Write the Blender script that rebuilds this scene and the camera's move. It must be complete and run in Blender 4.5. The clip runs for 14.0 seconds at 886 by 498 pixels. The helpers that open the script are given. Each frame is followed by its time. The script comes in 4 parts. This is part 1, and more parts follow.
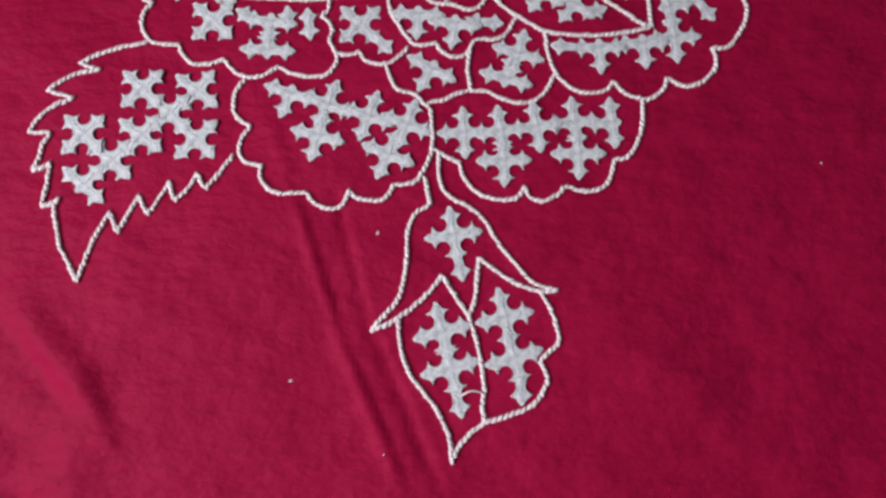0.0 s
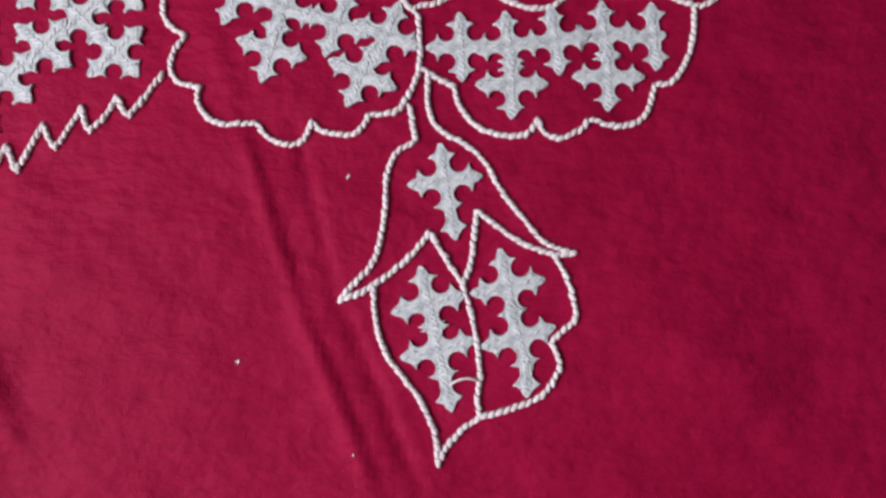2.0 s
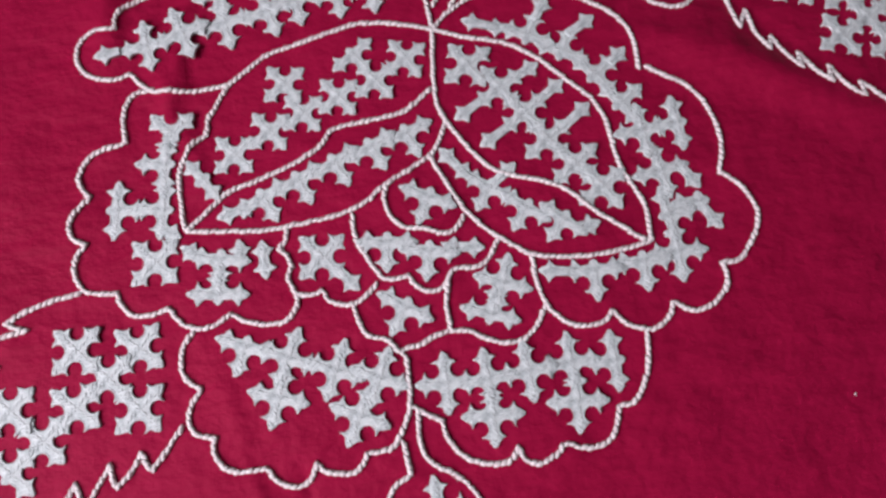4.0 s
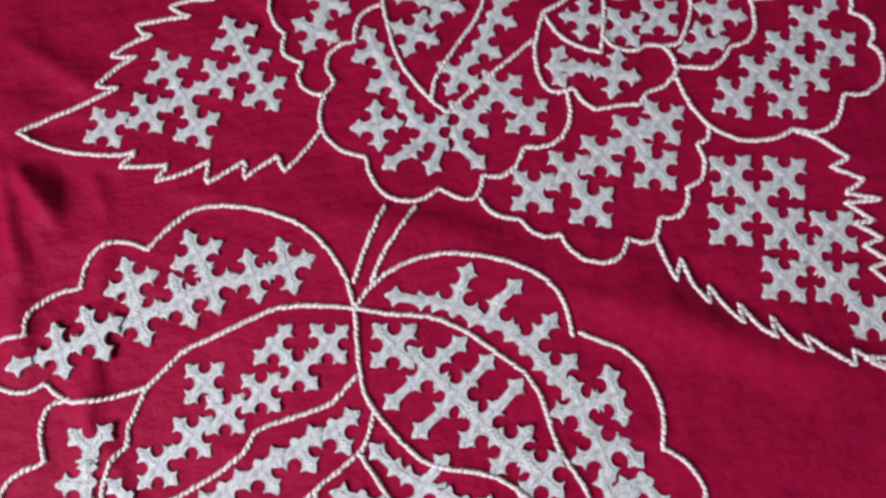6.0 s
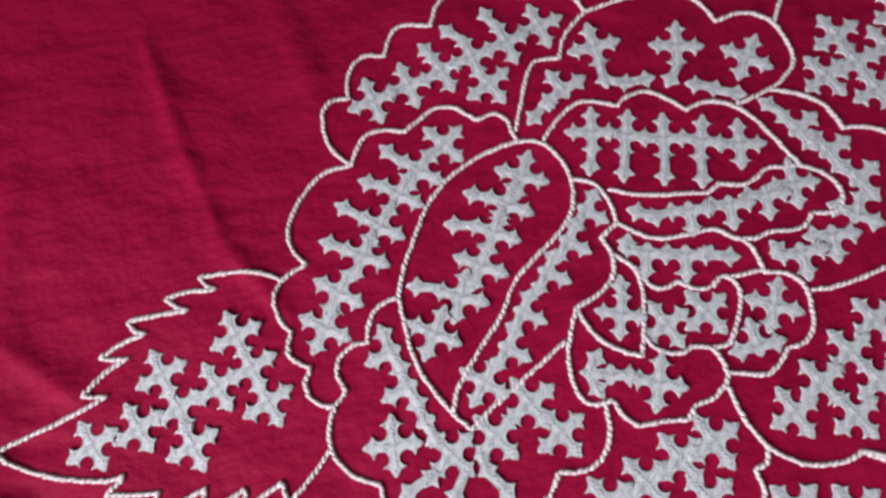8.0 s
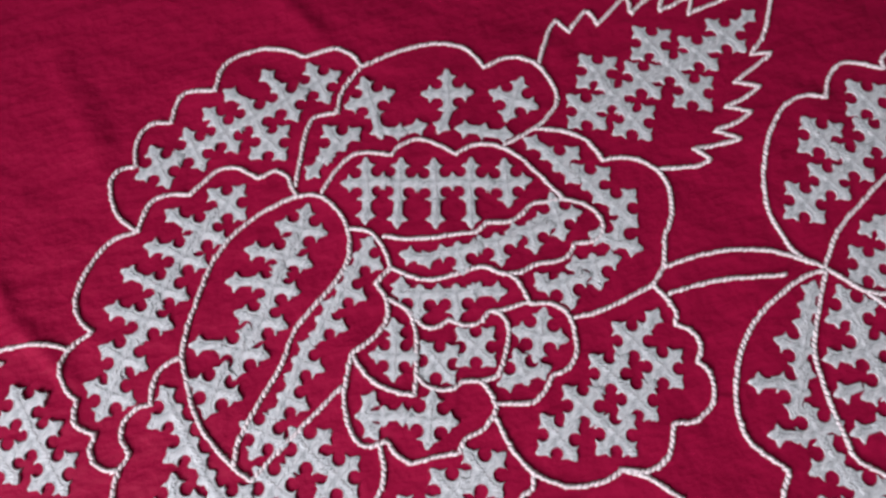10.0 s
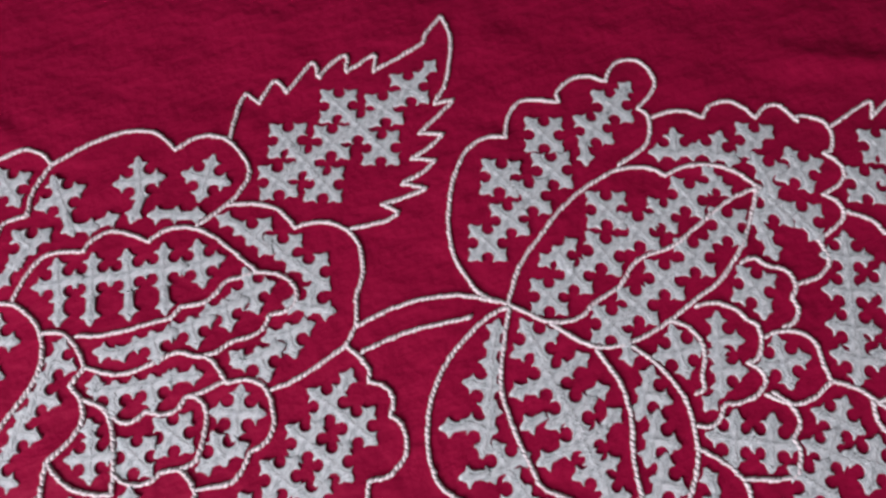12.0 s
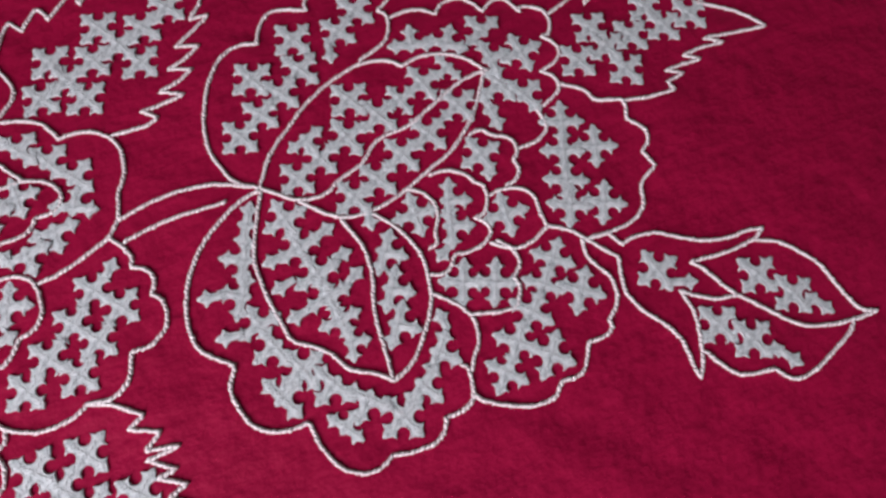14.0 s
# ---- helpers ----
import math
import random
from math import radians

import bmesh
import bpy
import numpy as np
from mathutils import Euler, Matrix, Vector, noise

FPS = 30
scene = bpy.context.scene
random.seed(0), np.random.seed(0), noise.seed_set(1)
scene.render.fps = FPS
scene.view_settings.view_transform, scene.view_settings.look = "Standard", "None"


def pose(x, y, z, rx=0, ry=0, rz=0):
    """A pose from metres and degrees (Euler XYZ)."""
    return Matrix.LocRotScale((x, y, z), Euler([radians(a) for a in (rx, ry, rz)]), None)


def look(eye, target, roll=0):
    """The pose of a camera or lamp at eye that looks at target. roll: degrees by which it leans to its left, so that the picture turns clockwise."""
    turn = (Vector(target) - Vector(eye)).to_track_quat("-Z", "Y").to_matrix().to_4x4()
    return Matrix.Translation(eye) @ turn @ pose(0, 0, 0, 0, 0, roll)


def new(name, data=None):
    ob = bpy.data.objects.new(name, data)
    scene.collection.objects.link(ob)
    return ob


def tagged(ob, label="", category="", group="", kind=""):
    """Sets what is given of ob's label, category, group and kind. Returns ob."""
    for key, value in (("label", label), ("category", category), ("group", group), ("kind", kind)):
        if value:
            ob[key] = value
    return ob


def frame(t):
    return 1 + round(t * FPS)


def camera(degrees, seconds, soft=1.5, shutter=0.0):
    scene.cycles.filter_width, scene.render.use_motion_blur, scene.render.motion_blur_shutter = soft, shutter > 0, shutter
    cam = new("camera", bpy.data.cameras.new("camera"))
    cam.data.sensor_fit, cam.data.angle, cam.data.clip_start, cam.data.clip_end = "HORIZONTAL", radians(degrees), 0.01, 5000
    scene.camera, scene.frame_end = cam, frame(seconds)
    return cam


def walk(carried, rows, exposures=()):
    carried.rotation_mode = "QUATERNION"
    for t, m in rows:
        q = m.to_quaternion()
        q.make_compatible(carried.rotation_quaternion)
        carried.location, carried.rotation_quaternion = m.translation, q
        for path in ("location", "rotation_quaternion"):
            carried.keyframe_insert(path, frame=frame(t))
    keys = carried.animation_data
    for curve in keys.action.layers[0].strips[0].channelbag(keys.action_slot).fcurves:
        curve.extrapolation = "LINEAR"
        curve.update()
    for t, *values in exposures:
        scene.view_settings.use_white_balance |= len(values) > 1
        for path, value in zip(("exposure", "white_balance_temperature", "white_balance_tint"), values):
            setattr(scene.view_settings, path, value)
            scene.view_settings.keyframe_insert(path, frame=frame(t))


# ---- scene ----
cam = camera(72.0, 14.0, soft=2.8)
PATH = [
    (0, (-0.00167, -0.02804, 0.16948), (0.00466, 0.00364, 0.0), 5.399),
    (0.5, (-0.00130, -0.02167, 0.16929), (0.00487, 0.00840, 0.0), 6.319),
    (1, (0.00029, -0.02200, 0.15818), (0.00524, 0.00248, 0.0), 5.959),
    (1.5, (0.00117, -0.02101, 0.13831), (0.00553, -0.00581, 0.0), 10.362),
    (2, (0.00363, -0.01928, 0.13395), (0.00621, -0.00782, 0.0), 7.555),
    (2.5, (-0.00010, -0.01253, 0.13779), (0.00426, 0.00475, 0.0), 9.066),
    (3, (0.00139, 0.00581, 0.14918), (0.00468, 0.03090, 0.0), 1.803),
    (3.5, (0.00548, 0.02197, 0.15617), (0.01055, 0.05285, 0.0), 2.564),
    (3.7, (0.00782, 0.02830, 0.15788), (0.01423, 0.06147, 0.0), 3.232),
    (5.8, (0.04723, 0.10842, 0.16973), (0.05193, 0.13996, 0.0), -4.557),
    (6, (0.04858, 0.11482, 0.16949), (0.05386, 0.14746, 0.0), -4.173),
    (6.5, (0.04703, 0.13542, 0.17038), (0.05254, 0.17075, 0.0), -4.741),
    (7, (0.05059, 0.16051, 0.16299), (0.05489, 0.19687, 0.0), -6.311),
    (7.5, (0.05372, 0.18649, 0.16168), (0.05866, 0.22572, 0.0), -5.435),
    (7.7, (0.05717, 0.19602, 0.16392), (0.06180, 0.23524, 0.0), -6.265),
    (9.8, (0.11549, 0.19198, 0.17541), (0.12541, 0.23836, 0.0), -5.424),
    (10, (0.12268, 0.18627, 0.17597), (0.13446, 0.23253, 0.0), -4.207),
    (10.5, (0.14817, 0.17703, 0.17501), (0.16479, 0.21841, 0.0), 0.534),
    (11, (0.17012, 0.17528, 0.18092), (0.19127, 0.21909, 0.0), 2.144),
    (11.5, (0.18957, 0.17356, 0.18578), (0.21556, 0.22258, 0.0), 2.524),
    (12, (0.20403, 0.16974, 0.18372), (0.22858, 0.21620, 0.0), 0.697),
    (12.5, (0.22220, 0.15508, 0.18152), (0.25056, 0.20259, 0.0), 1.879),
    (13, (0.23578, 0.14294, 0.18116), (0.26897, 0.18655, 0.0), 6.864),
    (13.5, (0.23619, 0.12004, 0.18340), (0.26772, 0.16052, 0.0), 5.907),
    (14, (0.23972, 0.09916, 0.19497), (0.27810, 0.14031, 0.0), 9.555),
]
walk(cam, [(t, look(eye, target, roll)) for t, eye, target, roll in PATH],
     exposures=[(0, -0.38), (3.0, -0.32), (6.0, 0.0), (7.5, 0.15), (10.0, 0.32), (14.0, 0.42)])

# ---- light: area lamp in an added, unseen window opening, lower left of the cloth ----
world = bpy.data.worlds.new("sky")
scene.world = world
world.use_nodes = True
wn, wl = world.node_tree.nodes, world.node_tree.links
sky = wn.new("ShaderNodeTexSky")
sky.sky_type = "NISHITA"
sky.sun_disc = False
sky.sun_elevation = radians(40)
sky.sun_rotation = radians(60)
wl.new(sky.outputs[0], wn["Background"].inputs[0])
wn["Background"].inputs[1].default_value = 0.1
# assumed source, set close so its light falls off across the cloth
LIGHT_AT = (-0.44, -0.08, 0.42)
added_light = new("added_window_light", bpy.data.lights.new("added_window_light", "AREA"))
added_light.data.shape = "RECTANGLE"
added_light.data.size, added_light.data.size_y = 0.46, 0.46
added_light.data.energy = 8.9
added_light.data.color = (0.98, 0.93, 1.02)
added_light.matrix_world = look(LIGHT_AT, (LIGHT_AT[0] + 1, LIGHT_AT[1], LIGHT_AT[2]))
scene.view_settings.exposure = 0.0


# ---- materials ----
def material(name, rough, sheen=0.0):
    mat = bpy.data.materials.new(name)
    mat.use_nodes = True
    nodes, links = mat.node_tree.nodes, mat.node_tree.links
    shader = nodes["Principled BSDF"]
    shader.inputs["Roughness"].default_value = rough
    shader.inputs["Sheen Weight"].default_value = sheen
    where = nodes.new("ShaderNodeTexCoord")
    return mat, nodes, links, shader, where.outputs["Object"]


def noise_tex(nodes, links, coords, scale, detail=3.0, stretch=None):
    tex = nodes.new("ShaderNodeTexNoise")
    tex.inputs["Scale"].default_value = scale
    tex.inputs["Detail"].default_value = detail
    if stretch:
        mapping = nodes.new("ShaderNodeMapping")
        mapping.inputs["Scale"].default_value = stretch
        links.new(coords, mapping.inputs[0])
        coords = mapping.outputs[0]
    links.new(coords, tex.inputs["Vector"])
    return tex.outputs["Fac"]


def ramp(nodes, links, fac, low, high, a=0.3, b=0.7):
    r = nodes.new("ShaderNodeValToRGB")
    r.color_ramp.elements[0].position, r.color_ramp.elements[0].color = a, (*low, 1)
    r.color_ramp.elements[1].position, r.color_ramp.elements[1].color = b, (*high, 1)
    links.new(fac, r.inputs[0])
    return r.outputs[0]


def mix(nodes, links, fac, one, two, mode="MIX"):
    m = nodes.new("ShaderNodeMix")
    m.data_type, m.blend_type = "RGBA", mode
    if isinstance(fac, float):
        m.inputs[0].default_value = fac
    else:
        links.new(fac, m.inputs[0])
    links.new(one, m.inputs[6])
    links.new(two, m.inputs[7])
    return m.outputs[2]


def bump(nodes, links, shader, height, strength, distance, below=None):
    b = nodes.new("ShaderNodeBump")
    b.inputs["Strength"].default_value = strength
    b.inputs["Distance"].default_value = distance
    links.new(height, b.inputs["Height"])
    if below:
        links.new(below, b.inputs["Normal"])
    links.new(b.outputs[0], shader.inputs["Normal"])
    return b.outputs[0]


def math_node(nodes, links, op, one, two):
    m = nodes.new("ShaderNodeMath")
    m.operation = op
    for k, v in enumerate((one, two)):
        if isinstance(v, (int, float)):
            m.inputs[k].default_value = v
        else:
            links.new(v, m.inputs[k])
    return m.outputs[0]


def wave(nodes, links, coords, scale, axis, distort=0.6):
    tex = nodes.new("ShaderNodeTexWave")
    tex.bands_direction = axis
    tex.inputs["Scale"].default_value = scale
    tex.inputs["Distortion"].default_value = distort
    tex.inputs["Detail"].default_value = 1.0
    links.new(coords, tex.inputs["Vector"])
    return tex.outputs["Fac"]


def cotton_red():
    mat, n, l, s, xyz = material("crimson_cotton_sateen", 0.6, 0.0)
    s.inputs["Sheen Roughness"].default_value = 0.4
    s.inputs["Sheen Tint"].default_value = (1.0, 0.25, 0.4, 1)
    s.inputs["Specular IOR Level"].default_value = 0.06
    slub = noise_tex(n, l, xyz, 60.0, 4.0, (1.0, 9.0, 1.0))
    blotch = noise_tex(n, l, xyz, 14.0, 3.0)
    base = ramp(n, l, blotch, (0.29, 0.0035, 0.037), (0.335, 0.005, 0.045))
    thread = ramp(n, l, slub, (0.26, 0.003, 0.032), (0.36, 0.006, 0.050), 0.25, 0.75)
    l.new(mix(n, l, 0.45, base, thread), s.inputs["Base Color"])
    warp = wave(n, l, xyz, 420.0, "X")
    weft = wave(n, l, xyz, 420.0, "Y")
    weave = math_node(n, l, "MULTIPLY", warp, weft)
    first = bump(n, l, s, weave, 0.12, 0.0002)
    crumple = bump(n, l, s, noise_tex(n, l, xyz, 55.0, 5.0, (1.0, 1.6, 1.0)), 0.7, 0.0036, first)
    bump(n, l, s, noise_tex(n, l, xyz, 260.0, 3.0), 0.4, 0.0009, crumple)
    return mat


def thread_white(name, low, high, lines, rough=0.62):
    mat, n, l, s, xyz = material(name, rough, 0.0)
    s.inputs["Specular IOR Level"].default_value = 0.3
    info = n.new("ShaderNodeObjectInfo")
    tone = ramp(n, l, noise_tex(n, l, xyz, 620.0, 3.0), low, high, 0.32, 0.62)
    piece = ramp(n, l, info.outputs["Random"], [0.93 * v for v in high], high, 0.0, 1.0)
    l.new(mix(n, l, 0.4, tone, piece, "MIX"), s.inputs["Base Color"])
    strands = wave(n, l, xyz, lines, "X", 9.0)
    cross = wave(n, l, xyz, lines * 0.45, "Y", 11.0)
    first = bump(n, l, s, strands, 0.2, 0.0002)
    second = bump(n, l, s, cross, 0.15, 0.0003, first)
    bump(n, l, s, noise_tex(n, l, xyz, 800.0, 3.0), 0.45, 0.0004, second)
    return mat


RED = cotton_red()
ROPE = thread_white("twisted_offwhite_cotton_thread", (0.66, 0.56, 0.57), (0.86, 0.80, 0.79), 500.0)
FILL = thread_white("interlaced_white_cotton_thread", (0.29, 0.34, 0.35), (0.72, 0.76, 0.76), 620.0)

# ---- cloth ----
CREASES = [
    (-118, 3, -91, -33, 4, 0.8, -1.2),
    (-127, -27, -107, -49, 4, 0.7, 0.4),
    (-114, -39, -110, -63, 4, -1.0, 0),
    (-98, -11, -99, -55, 6, 0.6, 0),
    (-64, 191, -65, 135, 5, 1.0, 0.5),
    (-37, 180, -54, 108, 3, 0.7, 0.4),
    (-58, 156, -42, 97, 3, 0.6, 0),
    (15, 170, 93, 131, 10, 0.9, 0.8),
    (83, 131, 156, 85, 9, 1.4, -0.9),
    (-10, 332, 3, 256, 4, 0.4, -1.1),
    (2, 258, 23, 224, 4, 0.4, -1.0),
    (-64, 240, -34, 216, 5, 0.5, -0.9),
    (-65, 204, -49, 184, 4, 1.2, 0.5),
    (-57, 198, -55, 175, 4, 1.0, 0),
    (-61, 224, -56, 170, 6, 0.8, 0),
    (101, 357, 122, 309, 4, 0.7, 0.5),
    (351, 237, 426, 182, 5, 0.6, 0),
    (353, 227, 424, 192, 4, 0.5, 0),
    (263, 82, 303, 28, 8, 0.6, 0.4),
    (306, 60, 265, 55, 7, 0.5, 0),
    (34, 345, 45, 283, 5, 0.6, 0.5),
    (36, -19, 79, -46, 8, 0.4, 0),
    (47, -30, 104, -75, 9, 0.5, 0.4),
    (-89, 17, -69, -8, 6, 0.5, 0),
    (117, 128, 149, 93, 6, -0.7, 0.5),
    (-36, 24, -26, -17, 1.5, 0.6, 0.8),
    (-27, -15, -12, -60, 1.6, 0.65, 0.8),
    (-24, 25, -17, -19, 1.4, -0.4, 0.8),
    (-17, -16, -2, -61, 1.5, -0.55, 0.8),
    (-96, -18, -87, -42, 3, 0.5, 0.3),
    (-91, -1, -54, -15, 5, 0.35, 0),
    (-44, 54, -37, 27, 2.5, 0.4, 0.3),
    (-8, 328, -1, 289, 2.2, 0.3, -1.3),
    (-2, 291, 8, 251, 2.0, 0.3, -1.3),
    (7, 253, 23, 225, 2.2, 0.3, -1.2),
    (-61, 242, -37, 218, 2.4, 0.4, -1.0),
    (-62, 213, -33, 206, 2.6, -0.6, 0.5),
    (-60, 199, -52, 183, 2.0, 0.8, 0.5),
    (-40, 193, -37, 180, 2.2, 0.6, 0.4),
    (-48, 298, -56, 241, 5, 0.6, 0.6),
    (-67, 207, -62, 166, 2.0, 0.9, 0.5),
    (-62, 195, -53, 175, 1.9, -0.7, 0.4),
    (-53, 198, -51, 179, 2.0, 0.6, 0.3),
    (-47, 141, -45, 126, 2.0, 0.5, 0.3),
    (-46, 175, -65, 167, 2.2, 0.5, 0.4),
    (22, 168, 74, 146, 4, 0.45, 0.8),
    (77, 132, 152, 91, 6, 0.7, 0.9),
    (-24, 183, 15, 170, 3, 0.4, 0.2),
]


def seg_dist(x, y, x1, y1, x2, y2):
    dx, dy = x2 - x1, y2 - y1
    u = ((x - x1) * dx + (y - y1) * dy) / (dx * dx + dy * dy)
    off = ((x - x1) * dy - (y - y1) * dx) / math.hypot(dx, dy)
    fade = max(0.0, min(1.0, min(u, 1 - u) * 4 + 0.25)) if -0.06 < u < 1.06 else 0.0
    return off, fade


def cloth_height(x, y):
    """Metres above the table, for millimetres in the plane."""
    h = 0.0012 * noise.noise(Vector((x * 0.011, y * 0.011, 3.1))) + 0.0005 * noise.noise(Vector((x * 0.035, y * 0.05, 7.7)))
    h += 0.0011 * abs(noise.noise(Vector((x * 0.021 + y * 0.012, y * 0.018 - x * 0.006, 1.3))))
    for x1, y1, x2, y2, width, high, lean in CREASES:
        off, fade = seg_dist(x, y, x1, y1, x2, y2)
        if fade > 0 and abs(off) < 4 * width:
            q = off / width
            h += 0.0014 * high * fade * (math.exp(-q * q) + lean * q * math.exp(-q * q * 0.6))
    return h


def link_mesh(name, verts, faces, mat, smooth=True):
    me = bpy.data.meshes.new(name)
    me.from_pydata(verts, [], faces)
    me.update()
    if smooth:
        me.polygons.foreach_set("use_smooth", [True] * len(me.polygons))
    me.materials.append(mat)
    return me


def cloth():
    # fine weave-following grid under the embroidery, coarser towards the hem
    xs = list(range(-330, -140, 5)) + [-140 + 1.3 * i for i in range(455)] + list(range(453, 631, 5))
    ys = list(range(-300, -90, 5)) + [-90 + 1.3 * j for j in range(347)] + list(range(363, 481, 5))
    nx, ny = len(xs) - 1, len(ys) - 1
    verts = [(x * 0.001, y * 0.001, cloth_height(x, y)) for y in ys for x in xs]
    faces = []
    for j in range(ny):
        for i in range(nx):
            a = j * (nx + 1) + i
            faces.append((a, a + 1, a + nx + 2, a + nx + 1))
    ob = new("red_cloth", link_mesh("red_cloth", verts, faces, RED))
    thick = ob.modifiers.new("thickness", "SOLIDIFY")
    thick.thickness, thick.offset = 0.0004, -1
    return tagged(ob, "crimson red cotton cloth lying flat with soft creases", "cloth", kind="structure")


cloth()


def table():
    bm = bmesh.new()
    bmesh.ops.create_cube(bm, size=1.0, matrix=Matrix.Translation((0.2, 0.09, -0.0245)) @ Matrix.Diagonal((1.16, 1.1, 0.04, 1)))
    bmesh.ops.bevel(bm, geom=bm.edges[:], offset=0.004, segments=2, affect="EDGES")
    me = bpy.data.meshes.new("table_top")
    bm.to_mesh(me)
    bm.free()
    mat, n, l, s, xyz = material("plain_table_wood", 0.5)
    grain = noise_tex(n, l, xyz, 12.0, 5.0, (1.0, 14.0, 1.0))
    l.new(ramp(n, l, grain, (0.16, 0.08, 0.04), (0.28, 0.16, 0.08)), s.inputs["Base Color"])
    me.materials.append(mat)
    tagged(new("table_top", me), "plain brown wooden table top under the cloth", "table", kind="structure")


table()


# ---- the unseen room added to close the place and bounce the lamp's light ----
def plaster():
    mat, n, l, s, xyz = material("grey_wall_plaster", 0.85)
    l.new(ramp(n, l, noise_tex(n, l, xyz, 3.0, 5.0), (0.56, 0.55, 0.55), (0.66, 0.65, 0.65)), s.inputs["Base Color"])
    bump(n, l, s, noise_tex(n, l, xyz, 60.0, 4.0), 0.2, 0.002)
    return mat


def slab(name, boxes, mat, label, category):
    bm = bmesh.new()
    for x0, x1, y0, y1, z0, z1 in boxes:
        m = Matrix.Translation(((x0 + x1) / 2, (y0 + y1) / 2, (z0 + z1) / 2)) @ Matrix.Diagonal((x1 - x0, y1 - y0, z1 - z0, 1))
        bmesh.ops.create_cube(bm, size=1.0, matrix=m)
    me = bpy.data.meshes.new(name)
    bm.to_mesh(me)
    bm.free()
    me.materials.append(mat)
    return tagged(new(name, me), label, category, kind="structure")


PLASTER = plaster()
W = -0.42
# the opening is made up, to hold the area lamp
slab("wall_west", [(W - 0.12, W, -1.6, -0.31, -0.75, 2.0), (W - 0.12, W, 0.15, 2.2, -0.75, 2.0),
                   (W - 0.12, W, -0.31, 0.15, -0.75, 0.19), (W - 0.12, W, -0.31, 0.15, 0.65, 2.0)], PLASTER, "unseen plain grey plaster wall with an opening added for the area lamp", "wall")
slab("wall_south", [(W - 0.12, 2.4, -1.72, -1.6, -0.75, 2.0)], PLASTER, "plain grey plaster wall of the room", "wall")
slab("wall_north", [(W - 0.12, 2.4, 2.2, 2.32, -0.75, 2.0)], PLASTER, "plain grey plaster wall of the room", "wall")
slab("wall_east", [(2.4, 2.52, -1.72, 2.32, -0.75, 2.0)], PLASTER, "plain grey plaster wall of the room", "wall")
slab("ceiling", [(W - 0.12, 2.52, -1.72, 2.32, 2.0, 2.12)], PLASTER, "plain grey plaster ceiling of the room", "ceiling")
slab("floor", [(W - 0.12, 2.52, -1.72, 2.32, -0.87, -0.75)], PLASTER, "plain pale floor of the room", "floor")


# ---- embroidery ----
def smooth_line(points, step=0.9):
    """Evenly spaced places (mm) along a drawn line; a third value of 1 makes a sharp corner."""
    runs, run = [], [points[0]]
    for p in points[1:]:
        run.append(p)
        if p[2]:
            runs.append(run)
            run = [p]
    if len(run) > 1:
        runs.append(run)
    out = []
    for run in runs:
        ps = [Vector(p[:2]) for p in run]
        ps = [ps[0] * 2 - ps[1], *ps, ps[-1] * 2 - ps[-2]]
        dense = []
        for k in range(1, len(ps) - 2):
            a, b, c, d = ps[k - 1 : k + 3]
            n = max(3, int((c - b).length / 0.3))
            for i in range(n):
                t = i / n
                dense.append(0.5 * (2 * b + (c - a) * t + (2 * a - 5 * b + 4 * c - d) * t * t + (3 * b - a - 3 * c + d) * t ** 3))
        dense.append(ps[-2])
        lengths = [0.0]
        for p, q in zip(dense, dense[1:]):
            lengths.append(lengths[-1] + (q - p).length)
        count = max(1, round(lengths[-1] / step))
        spaced, j = [], 0
        for i in range(count + 1):
            want = lengths[-1] * i / count
            while j < len(lengths) - 2 and lengths[j + 1] < want:
                j += 1
            gap = lengths[j + 1] - lengths[j]
            spaced.append(dense[j].lerp(dense[j + 1], (want - lengths[j]) / gap if gap else 0))
        out.append(spaced)
    return out


STITCH, ROPE_R = 1.65, 0.70


RINGS, AROUND = 5, 7


def add_stitch(verts, faces, p, along, width, length, twist, joined):
    """One slanted stitch of the twisted outline: a plump spindle lying on the cloth, sewn on to the one before."""
    along = Matrix.Rotation(twist, 2) @ along
    side = Vector((-along.y, along.x))
    ground = cloth_height(p.x, p.y)
    first = len(verts)
    for k in range(RINGS):
        u = -1 + 2 * k / (RINGS - 1)
        r = width * (0.22 + 0.78 * math.cos(u * 1.35))
        for i in range(AROUND):
            a = 2 * math.pi * i / AROUND
            q = p + along * (u * length) + side * (r * math.cos(a))
            z = ground + 0.001 * (0.42 * width + 0.85 * r * math.sin(a) + 0.1 * (1 - u * u))
            verts.append((q.x * 0.001, q.y * 0.001, z))
    for k in range(-1 if joined else 0, RINGS - 1):
        for i in range(AROUND):
            a, b = first + k * AROUND + i, first + k * AROUND + (i + 1) % AROUND
            faces.append((a, b, b + AROUND, a + AROUND))
    if not joined:
        faces.append(tuple(range(first + AROUND - 1, first - 1, -1)))


def stitched_line(name, line, parent, label=""):
    """One drawn line of twisted stitches."""
    rng = random.Random(round(abs(line[0][0]) * 10 + abs(line[0][1]) * 7))
    verts, faces = [], []
    for spaced in smooth_line(line, STITCH):
        for a, b in zip(spaced, spaced[1:]):
            along = (b - a).normalized()
            mid = (a + b) / 2 + Vector((rng.uniform(-0.14, 0.14), rng.uniform(-0.14, 0.14)))
            add_stitch(verts, faces, mid, along, ROPE_R * rng.uniform(0.85, 1.12), (b - a).length * rng.uniform(0.7, 0.82), radians(rng.uniform(11, 25)), len(verts) > 0)
    last = len(verts) - AROUND
    faces.append(tuple(last + i for i in range(AROUND)))
    ob = new(name, link_mesh(name, verts, faces, ROPE))
    ob.parent = parent
    return tagged(ob, label)


